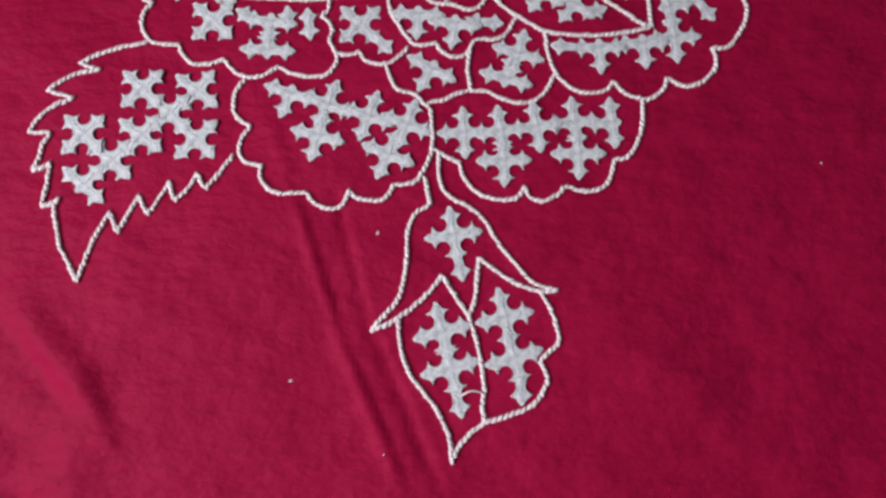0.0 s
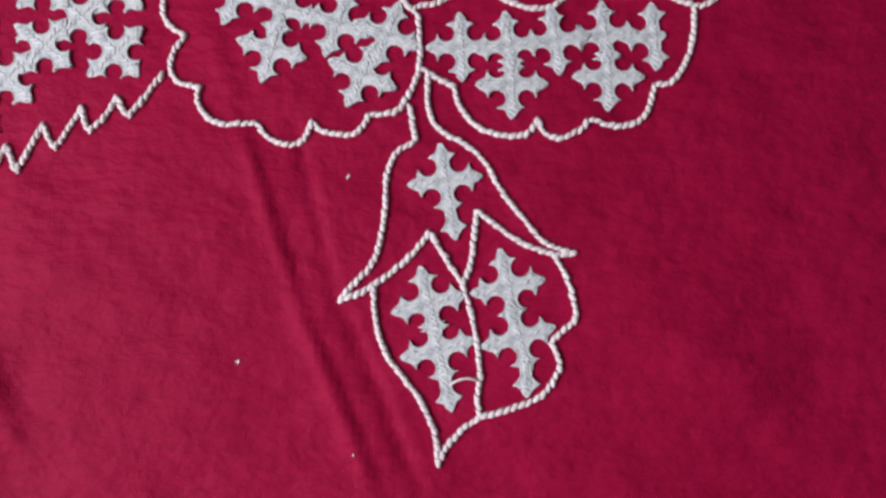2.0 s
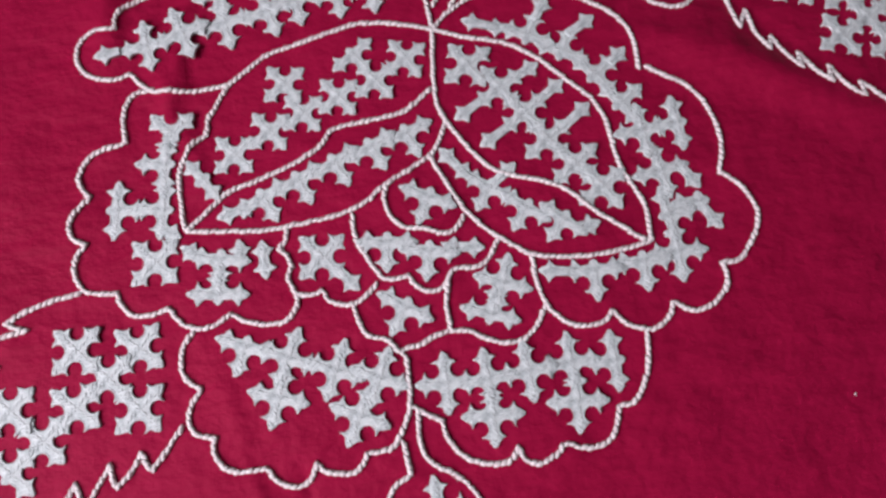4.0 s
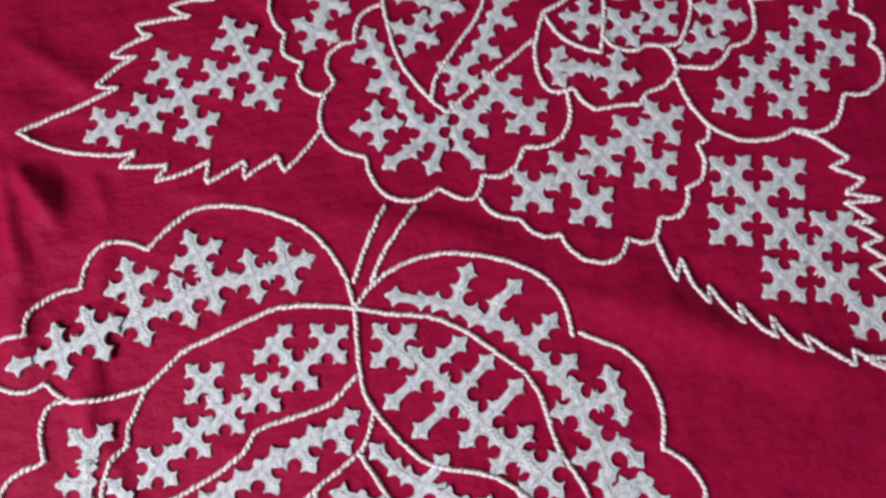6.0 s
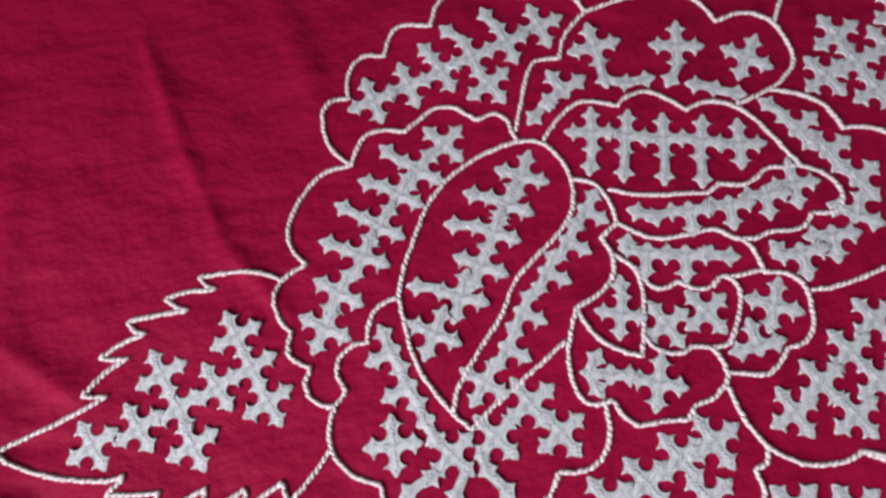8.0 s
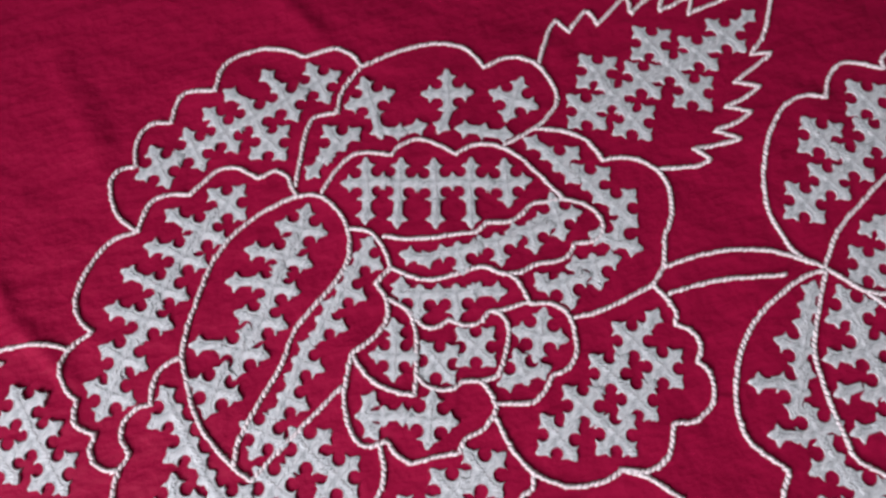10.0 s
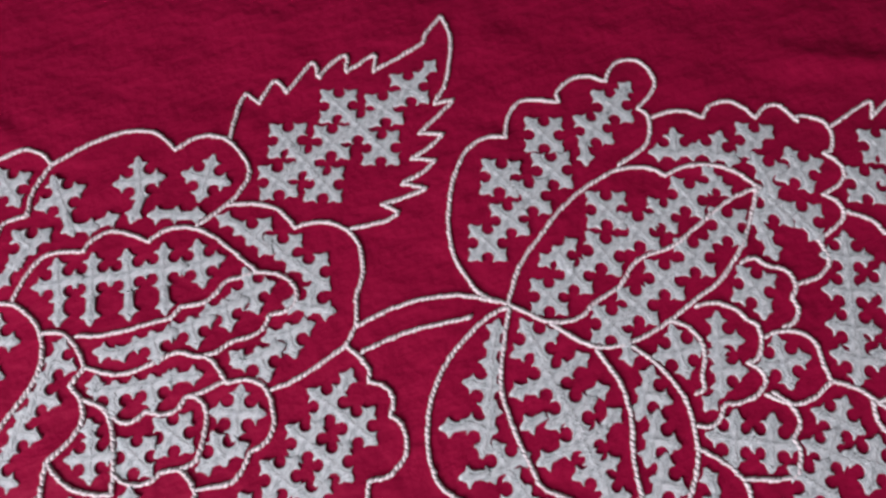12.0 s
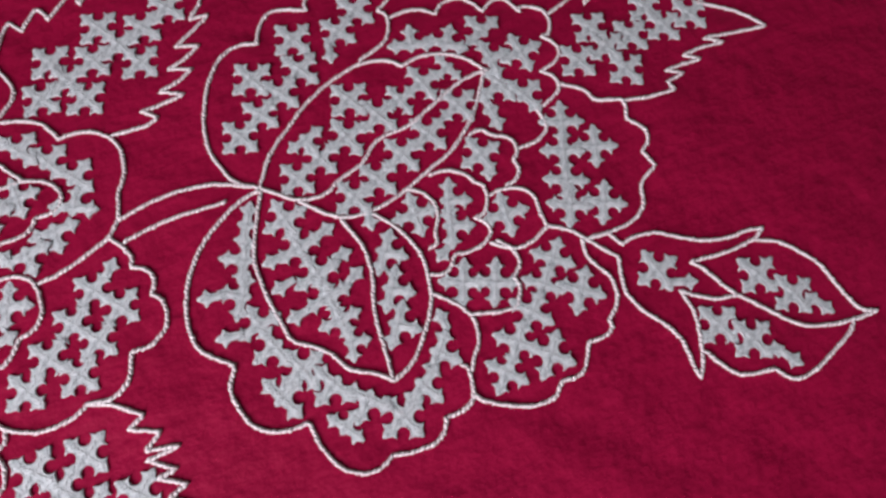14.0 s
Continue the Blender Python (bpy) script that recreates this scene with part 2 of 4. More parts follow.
def stitched_outline(name, lines, parent):
    """A petal, leaf or sepal: its main line, and its further lines as edges of it."""
    ob = stitched_line(name, lines[0], parent)
    for line in lines[1:]:
        stitched_line(name.replace("_outline", "") + "_edge", line, ob)
    return ob


def inset(contour, d):
    """The closed contour moved inwards by d along its corner normals."""
    n, out = len(contour), []
    for i in range(n):
        a, b, c = Vector(contour[i - 1]), Vector(contour[i]), Vector(contour[(i + 1) % n])
        e, f = (b - a).normalized(), (c - b).normalized()
        m = Vector((-e.y - f.y, e.x + f.x))
        m = m.normalized() if m.length > 1e-6 else Vector((-e.y, e.x))
        out.append(tuple(b + m * d))
    return out


def add_pad(verts, faces, contour, high, ends):
    """A low flat pad of thread with a rounded edge over a closed contour (mm). ends: first and last corner and middle of each arm's end."""
    n, first = len(contour), len(verts)
    for d, z in ((0.0, -0.3), (0.02, 0.55), (0.14, 0.86), (0.3, 0.94)):
        for x, y in inset(contour, d):
            verts.append((x * 0.001, y * 0.001, 0.001 * high * z))
    for k in range(3):
        for i in range(n):
            a, b = first + k * n + i, first + k * n + (i + 1) % n
            faces.append((a, b, b + n, a + n))
    hub, top = len(verts), first + 3 * n
    verts.append((0.0, 0.0, 0.001 * high))
    owner = [hub] * n
    for start, end, (x, y) in ends:
        mid = len(verts)
        verts.append((x * 0.001, y * 0.001, 0.001 * high))
        for i in range(start, end):
            owner[i % n] = mid
        faces.append((top + end % n, top + start % n, mid))
        faces.append((top + start % n, top + end % n, hub))
    for i in range(n):
        faces.append((top + i, top + (i + 1) % n, owner[i]))


def add_strand(verts, faces, line, r, closed=False):
    """A thread of radius r (mm) along (x, y, z) places in mm, five-sided."""
    n, first = len(line), len(verts)
    for i, p in enumerate(line):
        a = line[i - 1] if i or closed else p
        c = line[(i + 1) % n] if i < n - 1 or closed else p
        d = Vector((c[0] - a[0], c[1] - a[1]))
        side = Vector((-d.y, d.x)).normalized() if d.length > 1e-6 else Vector((1, 0))
        for k in range(5):
            w = 2 * math.pi * k / 5
            verts.append(((p[0] + side.x * r * math.cos(w)) * 0.001, (p[1] + side.y * r * math.cos(w)) * 0.001, (p[2] + r * math.sin(w)) * 0.001))
    for i in range(n if closed else n - 1):
        for k in range(5):
            a, b = first + i * 5, first + (i + 1) % n * 5
            faces.append((a + k, b + k, b + (k + 1) % 5, a + (k + 1) % 5))
    return first


# in units of the arm's reach: middle and radius of the round hollow between two arms
HOLLOW, HOLE = 0.62, 0.385


def arm_end(rng):
    """The end of an arm along +x: side point, hollow, tip, hollow, side point."""
    def j(v):
        return v + rng.uniform(-0.03, 0.03)
    return [(j(1.00), j(-0.58)), (j(1.06), j(-0.40)), (j(1.13), j(-0.26)), (j(1.27), j(-0.20)), (j(1.49), j(-0.06)), (j(1.50), j(0.05)),
            (j(1.27), j(0.20)), (j(1.13), j(0.26)), (j(1.06), j(0.40)), (j(1.00), j(0.58))]


def plaits(verts, faces, start, end, turn, reach, rng):
    """Two threads that weave over and under each other along an arm."""
    ca, sa = math.cos(turn), math.sin(turn)
    starts = []
    for side in (-1, 1):
        line = []
        for i in range(11):
            u = start + (end - start) * i / 10
            wide = 0.11 + 0.13 * max(0.0, 1 - abs(u - 1.0) / 0.3)
            v = side * wide * math.cos(i * 1.9) + rng.uniform(-0.03, 0.03)
            line.append(((u * ca - v * sa) * reach, (u * sa + v * ca) * reach, 0.44 + 0.07 * math.cos(i * 1.9 + side)))
        starts.append(add_strand(verts, faces, line, 0.055 * reach))
    return starts


def finish_piece(name, verts, faces, contour, ends, reach, rng, starts):
    """Pad and rim thread, with the plaits sewn on to them underneath."""
    pad = len(verts)
    add_pad(verts, faces, contour, 0.62, ends)
    rim = inset(contour, 0.03 * reach)
    round_it = add_strand(verts, faces, [(x, y, 0.40 + rng.uniform(-0.06, 0.08)) for x, y in rim], 0.045 * reach, True)
    hub = pad + 4 * len(contour)
    faces.append((round_it + 3, round_it + 4, pad + len(contour)))
    faces.extend((a + 3, a + 4, hub) for a in starts)
    return link_mesh(name, verts, faces, FILL)


def cross_mesh(arms, reach, seed):
    """An interlaced cross: up to four arms with spiked ends, round hollows between them."""
    rng = random.Random(seed)
    verts, faces, contour, begun, ended, starts = [], [], [], {}, {}, []
    for k in range(4):
        a = k * math.pi / 2
        after = (k + 1) % 4
        own = []
        if k in arms:
            own += arm_end(rng)
            starts += plaits(verts, faces, -0.1, 1.34, a, reach, rng)
        else:
            own += [(0.27, -0.23), (0.42, -0.17), (0.53, 0.0), (0.42, 0.17), (0.27, 0.23)]
        if k in arms and after in arms:
            ended[k] = len(contour) + len(own) + 2
            begun[after] = len(contour) + len(own) + 4
            for i in range(1, 8):
                w = math.radians(-6 - 32.25 * i)
                own.append((HOLLOW + HOLE * math.cos(w), HOLLOW + HOLE * math.sin(w)))
        elif k in arms:
            ended[k] = len(contour) + len(own)
            own += [(0.66, 0.235), (0.45, 0.25)]
        elif after in arms:
            begun[after] = len(contour) + len(own) + 1
            own += [(0.25, 0.45), (0.235, 0.66)]
        else:
            own += [(0.25, 0.25)]
        ca, sa = math.cos(a), math.sin(a)
        contour += [((x * ca - y * sa) * reach, (x * sa + y * ca) * reach) for x, y in own]
    n = len(contour)
    ends = []
    for k in arms:
        last = ended[k] if ended[k] > begun[k] else ended[k] + n
        ends.append((begun[k], last, (reach * math.cos(k * math.pi / 2), reach * math.sin(k * math.pi / 2))))
    return finish_piece("interlaced_cross", verts, faces, contour, ends, reach, rng, starts)


def knob_mesh(reach, tail, seed):
    """A spiked arm end whose neck runs back along -x to the chain that it ends."""
    rng = random.Random(seed)
    verts, faces = [], []
    back = -max(tail, 0.35 * reach)
    contour = [(back, -0.22 * reach), (-0.33 * reach, -0.235 * reach), (-0.16 * reach, -0.36 * reach)]
    contour += [((x - 1) * reach, y * reach) for x, y in arm_end(rng)]
    contour += [(-0.16 * reach, 0.36 * reach), (-0.33 * reach, 0.235 * reach), (back, 0.22 * reach)]
    starts = plaits(verts, faces, 1 + back / reach, 1.34, 0.0, reach, rng)
    verts = [(x - 0.001 * reach, y, z) for x, y, z in verts]
    return finish_piece("star_knob", verts, faces, contour, [], reach, rng, starts)


SHARED = {}


def place_piece(name, me, x, y, turn, parent):
    ob = new(name, me)
    ob.parent = parent
    ob.matrix_basis = pose(x * 0.001, y * 0.001, cloth_height(x, y), 0, 0, turn + 4 * math.sin(x * 1.7 + y * 2.3))
    return ob


def crosses(parent, reach, rows):
    """Interlaced crosses at (x mm, y mm, turn) with the arms named in the fourth value, all four if none."""
    for x, y, turn, *arms in rows:
        arms = tuple(arms[0]) if arms else (0, 1, 2, 3)
        key = (arms, round(reach, 1), int(abs(x * 3 + y)) % 5)
        if key not in SHARED:
            SHARED[key] = cross_mesh(arms, reach, key[2] + len(arms) * 5)
        place_piece("interlaced_cross", SHARED[key], x, y, turn, parent)


def knobs(parent, rows):
    """Single star-ended stitches that close a chain of crosses: place (mm), outward turn and length of the arm behind."""
    for x, y, turn, tail in rows:
        key = ("knob", tail, int(abs(x + y)) % 3)
        if key not in SHARED:
            SHARED[key] = knob_mesh(5.4, tail, key[2])
        place_piece("star_knob", SHARED[key], x, y, turn, parent)


def motif(name, label, group=""):
    return tagged(new(name), label, name.replace("_", " "), group)



leaf_a = motif("embroidered_leaf", "white thread leaf with toothed edge, filled with interlaced crosses", "toothed leaves")
shape = stitched_outline("leaf_outline", [
    [(-76.8, 75.3, 0), (-82.9, 74.6, 0), (-90.5, 72.8, 0), (-96.2, 70.2, 1), (-92.9, 68.2, 0), (-90.5, 67.5, 1), (-97, 66.7, 0), (-101.9, 64.2, 0), (-105.2, 62.1, 1), (-101.6, 60.4, 0), (-97.8, 58.9, 1), (-103.5, 56.9, 0), (-107.5, 53.9, 0), (-110.7, 49.6, 1), (-107.5, 49.3, 0), (-104.5, 49, 1), (-106.9, 45.2, 0), (-108.1, 41, 0), (-109.6, 38.2, 1), (-106.8, 38.8, 0), (-104.6, 40.1, 1), (-105.5, 34.7, 0), (-106.9, 27.2, 1), (-104.4, 27.6, 0), (-102, 28.9, 1), (-103.6, 26.8, 0), (-102.7, 21.1, 0), (-101.4, 14.4, 0), (-99, 9.4, 0), (-96.9, 4.7, 1)],
    [(-96.9, 4.7, 1), (-95.2, 9.1, 0), (-92.8, 15.2, 0), (-89.7, 20.7, 0), (-87.7, 23.8, 1), (-86.8, 20.3, 0), (-85.8, 17.7, 1), (-83.4, 21.6, 0), (-79.7, 27.9, 1), (-78.6, 24.5, 0), (-77.3, 21.9, 1), (-73.8, 26.5, 0), (-71, 31, 1), (-70.5, 27, 0), (-69.6, 25.3, 1), (-66.6, 27.5, 0), (-63.1, 32.6, 1), (-62, 29.6, 0), (-60.8, 27.7, 1), (-56.8, 32.4, 0), (-52.9, 37.2, 1)],
], leaf_a)
crosses(shape, 5.4, [(-78.5, 60.3, 44), (-62.8, 58.4, 44), (-70.9, 52, 44), (-63.4, 43.2, 43), (-79.2, 45.8, 44), (-95.3, 47.7, 44), (-87.7, 39, 44), (-95.5, 32.4, 44, (0, 1, 3,))])

bud_a = motif("embroidered_bud", "hanging white outlined bud with two sepals and cross filling", "buds")
shape = stitched_outline("sepal", [
    [(1.7, 25, 0), (2.1, 19.8, 0), (2.4, 16.7, 1), (-2.2, 14.4, 0), (-4.7, 9.7, 0), (-5.6, 3.2, 0), (-6.9, -3.1, 0), (-9.2, -9.3, 0), (-13.4, -13.3, 0), (-17.4, -17.1, 1), (-12.9, -15.9, 0), (-9.7, -14.2, 0), (-5.5, -12, 0), (0.5, -7.4, 0), (3.7, -3.7, 1), (5.9, -8.5, 0), (8.5, -13.5, 0), (9.8, -16, 1)],
    [(6.5, 32.6, 0), (6.1, 28.9, 0), (5.9, 22.9, 0), (8, 18.7, 0), (14, 14.5, 0), (17.6, 9.9, 0), (20.2, 3.9, 0), (23.6, -1.4, 0), (26.9, -6.6, 0), (30.6, -9.7, 0), (35.3, -11.6, 1), (31.1, -11.3, 0), (26.5, -9.7, 0), (21.3, -6.4, 0), (17, -2.3, 0), (14.4, 0, 1), (13.4, -5.2, 0), (12, -11.4, 0), (9.8, -16, 1)],
], bud_a)
crosses(shape, 5.6, [(8.1, 7.3, 6)])
knobs(shape, [(9, -3.5, -87, 5.5)])
shape = stitched_outline("petal", [
    [(-9.7, -14.2, 1), (-9.8, -21.8, 0), (-9.2, -26.4, 0), (-7.3, -31.1, 0), (-2.6, -38.4, 0), (-0.1, -43.8, 0), (1.1, -49, 0), (0.9, -54.1, 1), (2.9, -50.7, 0), (6.3, -47.4, 0), (11.2, -44.7, 0)],
], bud_a)
crosses(shape, 5.6, [(2.1, -19.4, 8), (3.2, -29.5, 7)])
knobs(shape, [(4.6, -40.4, -83, 5.5)])
shape = stitched_outline("petal", [
    [(9.8, -16, 1), (11.1, -22.3, 0), (11.7, -30.1, 0), (11.7, -36.1, 0), (10.7, -40.5, 0), (11.2, -44.7, 1), (17.5, -43.7, 0), (24.7, -41.2, 0), (27.8, -37.8, 0), (29.2, -35, 0), (27.7, -30.2, 1), (30.4, -28.2, 0), (33.6, -25.4, 0), (33.7, -21.6, 0), (32.4, -15.9, 0), (30.4, -11, 0)],
], bud_a)
crosses(shape, 5.6, [(19.7, -17.3, 7), (20.9, -28.5, 6)])
knobs(shape, [(21.5, -38.8, -90, 5)])

flower_a = motif("embroidered_flower", "large scalloped flower in off-white thread with cross-filled petals", "large flowers")
shape = stitched_outline("petal", [
    [(-48.2, 60.8, 1), (-51.2, 57.5, 0), (-52.3, 53.2, 0), (-51.7, 49.4, 0), (-49.3, 47, 0), (-47.3, 45.5, 1), (-49.9, 42.7, 0), (-51.3, 38.6, 0), (-49.6, 34.8, 0), (-44.4, 33.1, 1), (-45.5, 30.8, 0), (-43.8, 26.4, 0), (-39.7, 24.2, 0), (-32.7, 23.9, 1), (-31.4, 21.9, 0), (-29.5, 19.7, 0), (-25.4, 18.4, 0), (-22.4, 19.4, 0), (-20, 23.2, 1), (-18.8, 21.2, 0), (-14.6, 19.8, 0), (-10.3, 19.8, 0), (-7.4, 23.6, 1), (-4.3, 23.4, 0), (-1.3, 23.9, 0), (1.1, 26.6, 0), (3.5, 30.5, 0), (4.9, 34.6, 0), (5.3, 40.4, 0), (5.4, 45.9, 0)],
], flower_a)
crosses(shape, 5.5, [(-35.3, 54.7, -25, (0, 2, 3,)), (-24.7, 50, -25), (-12.9, 45, -25), (-2.1, 41.4, -25), (-28, 40.5, -25), (-8.3, 32.8, -25)])
shape = stitched_outline("petal", [
    [(4.9, 33.5, 1), (8.2, 30.7, 0), (12.2, 28.2, 1), (12.4, 25.1, 0), (15.3, 19.8, 0), (19.9, 16.9, 0), (24.7, 15.8, 0), (27.7, 16.3, 0), (29.9, 19.2, 1), (31.2, 15.6, 0), (35.3, 14.4, 0), (40, 16.5, 0), (41.7, 18.1, 0), (45.7, 16.4, 0), (51.5, 16.4, 0), (55, 19.4, 0), (57.2, 24.8, 1), (61.5, 25.6, 0), (65.5, 30.9, 0), (67.4, 36.5, 0), (68.2, 42.3, 1)],
], flower_a)
crosses(shape, 5.4, [(14.4, 37.3, -2), (25.2, 36.7, -2), (35.7, 37, -2), (47.1, 37.4, -2), (58.3, 36.2, -2, (1, 2, 3,)), (24.9, 27.7, -2), (46.8, 27.6, -2)])
shape = stitched_outline("petal", [
    [(-6.6, 61.7, 1), (-5.6, 56.7, 0), (-3.8, 52.6, 0), (-0.3, 51.2, 0), (2.1, 50, 1), (4, 46.4, 1), (5.7, 47.7, 0), (9, 47.9, 0), (13.7, 49.6, 0), (17.5, 50.3, 1)],
], flower_a)
crosses(shape, 5.6, [(7, 58.3, -39, (0, 2, 3,))])
shape = stitched_outline("petal", [
    [(34.5, 73.1, 1), (31.5, 68.7, 0), (28.1, 66, 0), (24.3, 66.2, 0), (20.4, 65.8, 0), (18.5, 61.1, 0), (17.6, 55.1, 0), (17.9, 50.2, 1), (22.6, 49.6, 0), (26, 47.2, 0), (30.8, 45.1, 0), (36.1, 45.2, 0), (40.3, 48.3, 0), (43.5, 53.4, 1)],
], flower_a)
crosses(shape, 5.5, [(33.3, 60.7, -27), (28.8, 53, -26, (0, 1, 2,))])
shape = stitched_outline("petal", [
    [(-3.4, 85.4, 1), (-3.8, 79.8, 0), (-2.1, 74.8, 0), (0.4, 69.7, 0), (3, 66.3, 0), (9.1, 66.3, 1), (10.3, 63.8, 0), (13.7, 61.3, 0), (17.5, 61.7, 0), (20.4, 65.5, 1)],
], flower_a)
crosses(shape, 5.6, [(4.7, 76.2, -12, (0, 2, 3,)), (15.4, 72.1, -12, (0, 2, 3,))])
knobs(shape, [(21.6, 72.3, 58, 1.5), (27.6, 71.2, -10, 6)])
shape = stitched_outline("petal", [
    [(6.6, 92.2, 1), (5.6, 88.2, 0), (6.6, 83.2, 0), (10, 79.5, 0), (15.2, 78.6, 0), (18.8, 76.5, 0), (22.7, 76.5, 0), (26.3, 80.6, 1)],
], flower_a)
crosses(shape, 5.6, [(17.5, 87.1, -26, (0, 2, 3,))])
shape = stitched_outline("petal", [
    [(-21.7, 84.5, 1), (-22.3, 81.4, 0), (-24.4, 79.3, 1), (-22.4, 76.7, 0), (-21.6, 73.4, 0), (-22.9, 71.2, 0), (-21.7, 68, 0), (-21, 66.1, 1), (-16.7, 65.3, 0), (-14, 66.2, 1), (-12.4, 62.9, 0), (-8.1, 61.1, 0), (-4.3, 61.8, 0), (0.7, 65.8, 1)],
], flower_a)
crosses(shape, 5.6, [(-13.1, 75.1, 40)])
knobs(shape, [(-6, 66.7, -49, 5.5)])
shape = stitched_outline("petal", [
    [(84.9, 116.1, 1), (89.1, 112.9, 0), (94.8, 109, 0), (99, 102.6, 0), (100.5, 95.3, 0), (100.4, 89.1, 0), (98, 81.9, 1), (102.1, 78, 0), (104.9, 72.7, 0), (105.1, 67, 0), (101, 60.3, 0), (97.1, 56.9, 0), (92.5, 57.2, 1), (93, 52.8, 0), (90.5, 48.5, 0), (85.3, 45.8, 0), (80.8, 45.9, 0), (77, 48.7, 1)],
    [(77, 48.7, 1), (75.8, 45.9, 0), (72.6, 43.2, 0), (68, 42.8, 0), (63.1, 45.3, 0), (60.5, 49, 1), (58.1, 46.6, 0), (53.5, 46.1, 0), (49.1, 47.2, 0), (45.9, 49.8, 0), (43.6, 53.9, 0), (42.3, 59.4, 0), (42.3, 66.5, 1)],
], flower_a)
crosses(shape, 5.6, [(58, 60.2, 0, (0, 2, 3,)), (71.6, 60.6, 0, (0, 2, 3,)), (81.5, 61.6, 0)])
crosses(shape, 5.6, [(70, 115.6, 31, (0, 1, 3,)), (75.4, 106.1, 28, (0, 1, 3,))])
crosses(shape, 5.6, [(79.6, 97, 1), (89.7, 97.7, 1, (1, 2, 3,)), (82.1, 84.7, 3), (81.4, 72, 3, (0, 1, 3,)), (90.6, 74.6, 3, (2,))])
knobs(shape, [(46, 61.8, 167, 6.5), (78, 120.8, 35, 4), (90.4, 80.5, -59, 5), (93.7, 68.5, -63, 7)])
shape = stitched_outline("petal", [
    [(26.2, 137.4, 1), (24.1, 119, 0), (24.6, 111.5, 0), (27.2, 105.7, 0), (31.8, 97.8, 0), (36.8, 92.1, 0), (43.9, 88.7, 0), (51.4, 85.8, 0), (57, 81.4, 0), (62.1, 75.8, 0), (67.5, 71.2, 0), (72.2, 67.3, 0), (75.3, 65.8, 1)],
    [(26.3, 136.6, 1), (36.5, 132.6, 0), (45.6, 129.7, 0), (54.1, 123.9, 0), (61.7, 115.7, 0), (67.8, 108.4, 0), (70.1, 102, 0), (70.7, 95.4, 0), (71.2, 88.3, 0), (73.5, 81.7, 0), (75.5, 75.8, 0), (75.3, 69.3, 0), (75.3, 65.8, 1)],
], flower_a)
crosses(shape, 5.6, [(34.5, 124.2, 34), (42.4, 115.9, 32), (48.1, 107.6, 31), (52.9, 98.7, 32), (59.1, 90.3, 33), (65.1, 82.8, 32)])
knobs(shape, [(52.2, 120.7, 21, 5.5), (30.7, 109.6, -153, 8), (58.4, 114.2, 36, 7), (36.5, 100.6, -148, 8), (64.5, 106, 31, 8.5), (40.5, 91.5, 34, 7.5)])
shape = stitched_outline("petal", [
    [(20, 98.6, 1), (21.3, 94.4, 0), (24.3, 87.4, 0), (27.2, 81.3, 0), (32.5, 74.9, 0), (37.9, 70.3, 0), (42.7, 66.9, 0), (49.4, 65.2, 0), (56.9, 64.3, 0), (64.6, 64.4, 0), (70.9, 65, 0), (75.3, 65.8, 1)],
], flower_a)
crosses(shape, 5.2, [(34.4, 87.4, -40, (0, 2, 3,)), (43.4, 80, -40, (0, 2, 3,)), (52.6, 75.2, -40, (0, 2, 3,))])
knobs(shape, [(24.2, 98.3, 125, 6), (27.8, 93.3, 135, 3.5), (59.6, 72.4, 14, 3)])
shape = stitched_outline("petal", [
    [(26.3, 136.6, 1), (16.8, 139.7, 0), (5.8, 141.6, 0), (-2.5, 140.3, 0), (-12.5, 138.1, 0), (-22.5, 135.9, 0), (-28.6, 131.9, 0), (-33.9, 128.4, 0), (-37.6, 122.9, 0), (-40, 119.7, 0), (-41, 114.5, 1), (-45, 112.4, 0), (-48.8, 106.4, 0), (-49.3, 102, 0), (-49.3, 93.8, 0), (-48.5, 87.8, 1)],
    [(23, 118.7, 0), (14.3, 113.1, 0), (4.5, 111.9, 0), (-5.9, 110.7, 0), (-10.4, 106.1, 0), (-18.5, 102.2, 0), (-28.2, 99.2, 0), (-36, 97.3, 0), (-40.9, 93.6, 0), (-48.5, 87.8, 1)],
], flower_a)
crosses(shape, 4.9, [(17.2, 128.9, 33), (2.5, 132.2, 33, (0, 2, 3,)), (7.8, 123.5, 31), (-3.2, 120.2, 32), (-13.7, 116.9, 33), (-17.9, 126.3, 32), (-23.5, 113, 34), (-33.8, 107.6, 34), (-42.9, 101.5, 34, (1, 3,))])
shape = stitched_outline("petal", [
    [(25.8, 109, 1), (23.3, 103.4, 0), (20.4, 99.5, 0), (13.6, 95.7, 0), (6.1, 92.2, 0), (0.2, 88.1, 0), (-7.7, 85.9, 0), (-17, 85.2, 0), (-27.8, 85, 0), (-38.3, 86.2, 0), (-48.5, 87.8, 1)],
], flower_a)
crosses(shape, 5.5, [(14.3, 106.6, 22, (0, 2, 3,)), (3.9, 104, 22, (0, 2, 3,)), (-6.6, 100.9, 22, (0, 2, 3,)), (-17.1, 97.5, 22, (0, 2, 3,)), (-27.1, 94.1, 22, (0, 2, 3,))])
knobs(shape, [(-37.3, 90.6, -169, 5), (-32.3, 91.6, -96, 0.5)])
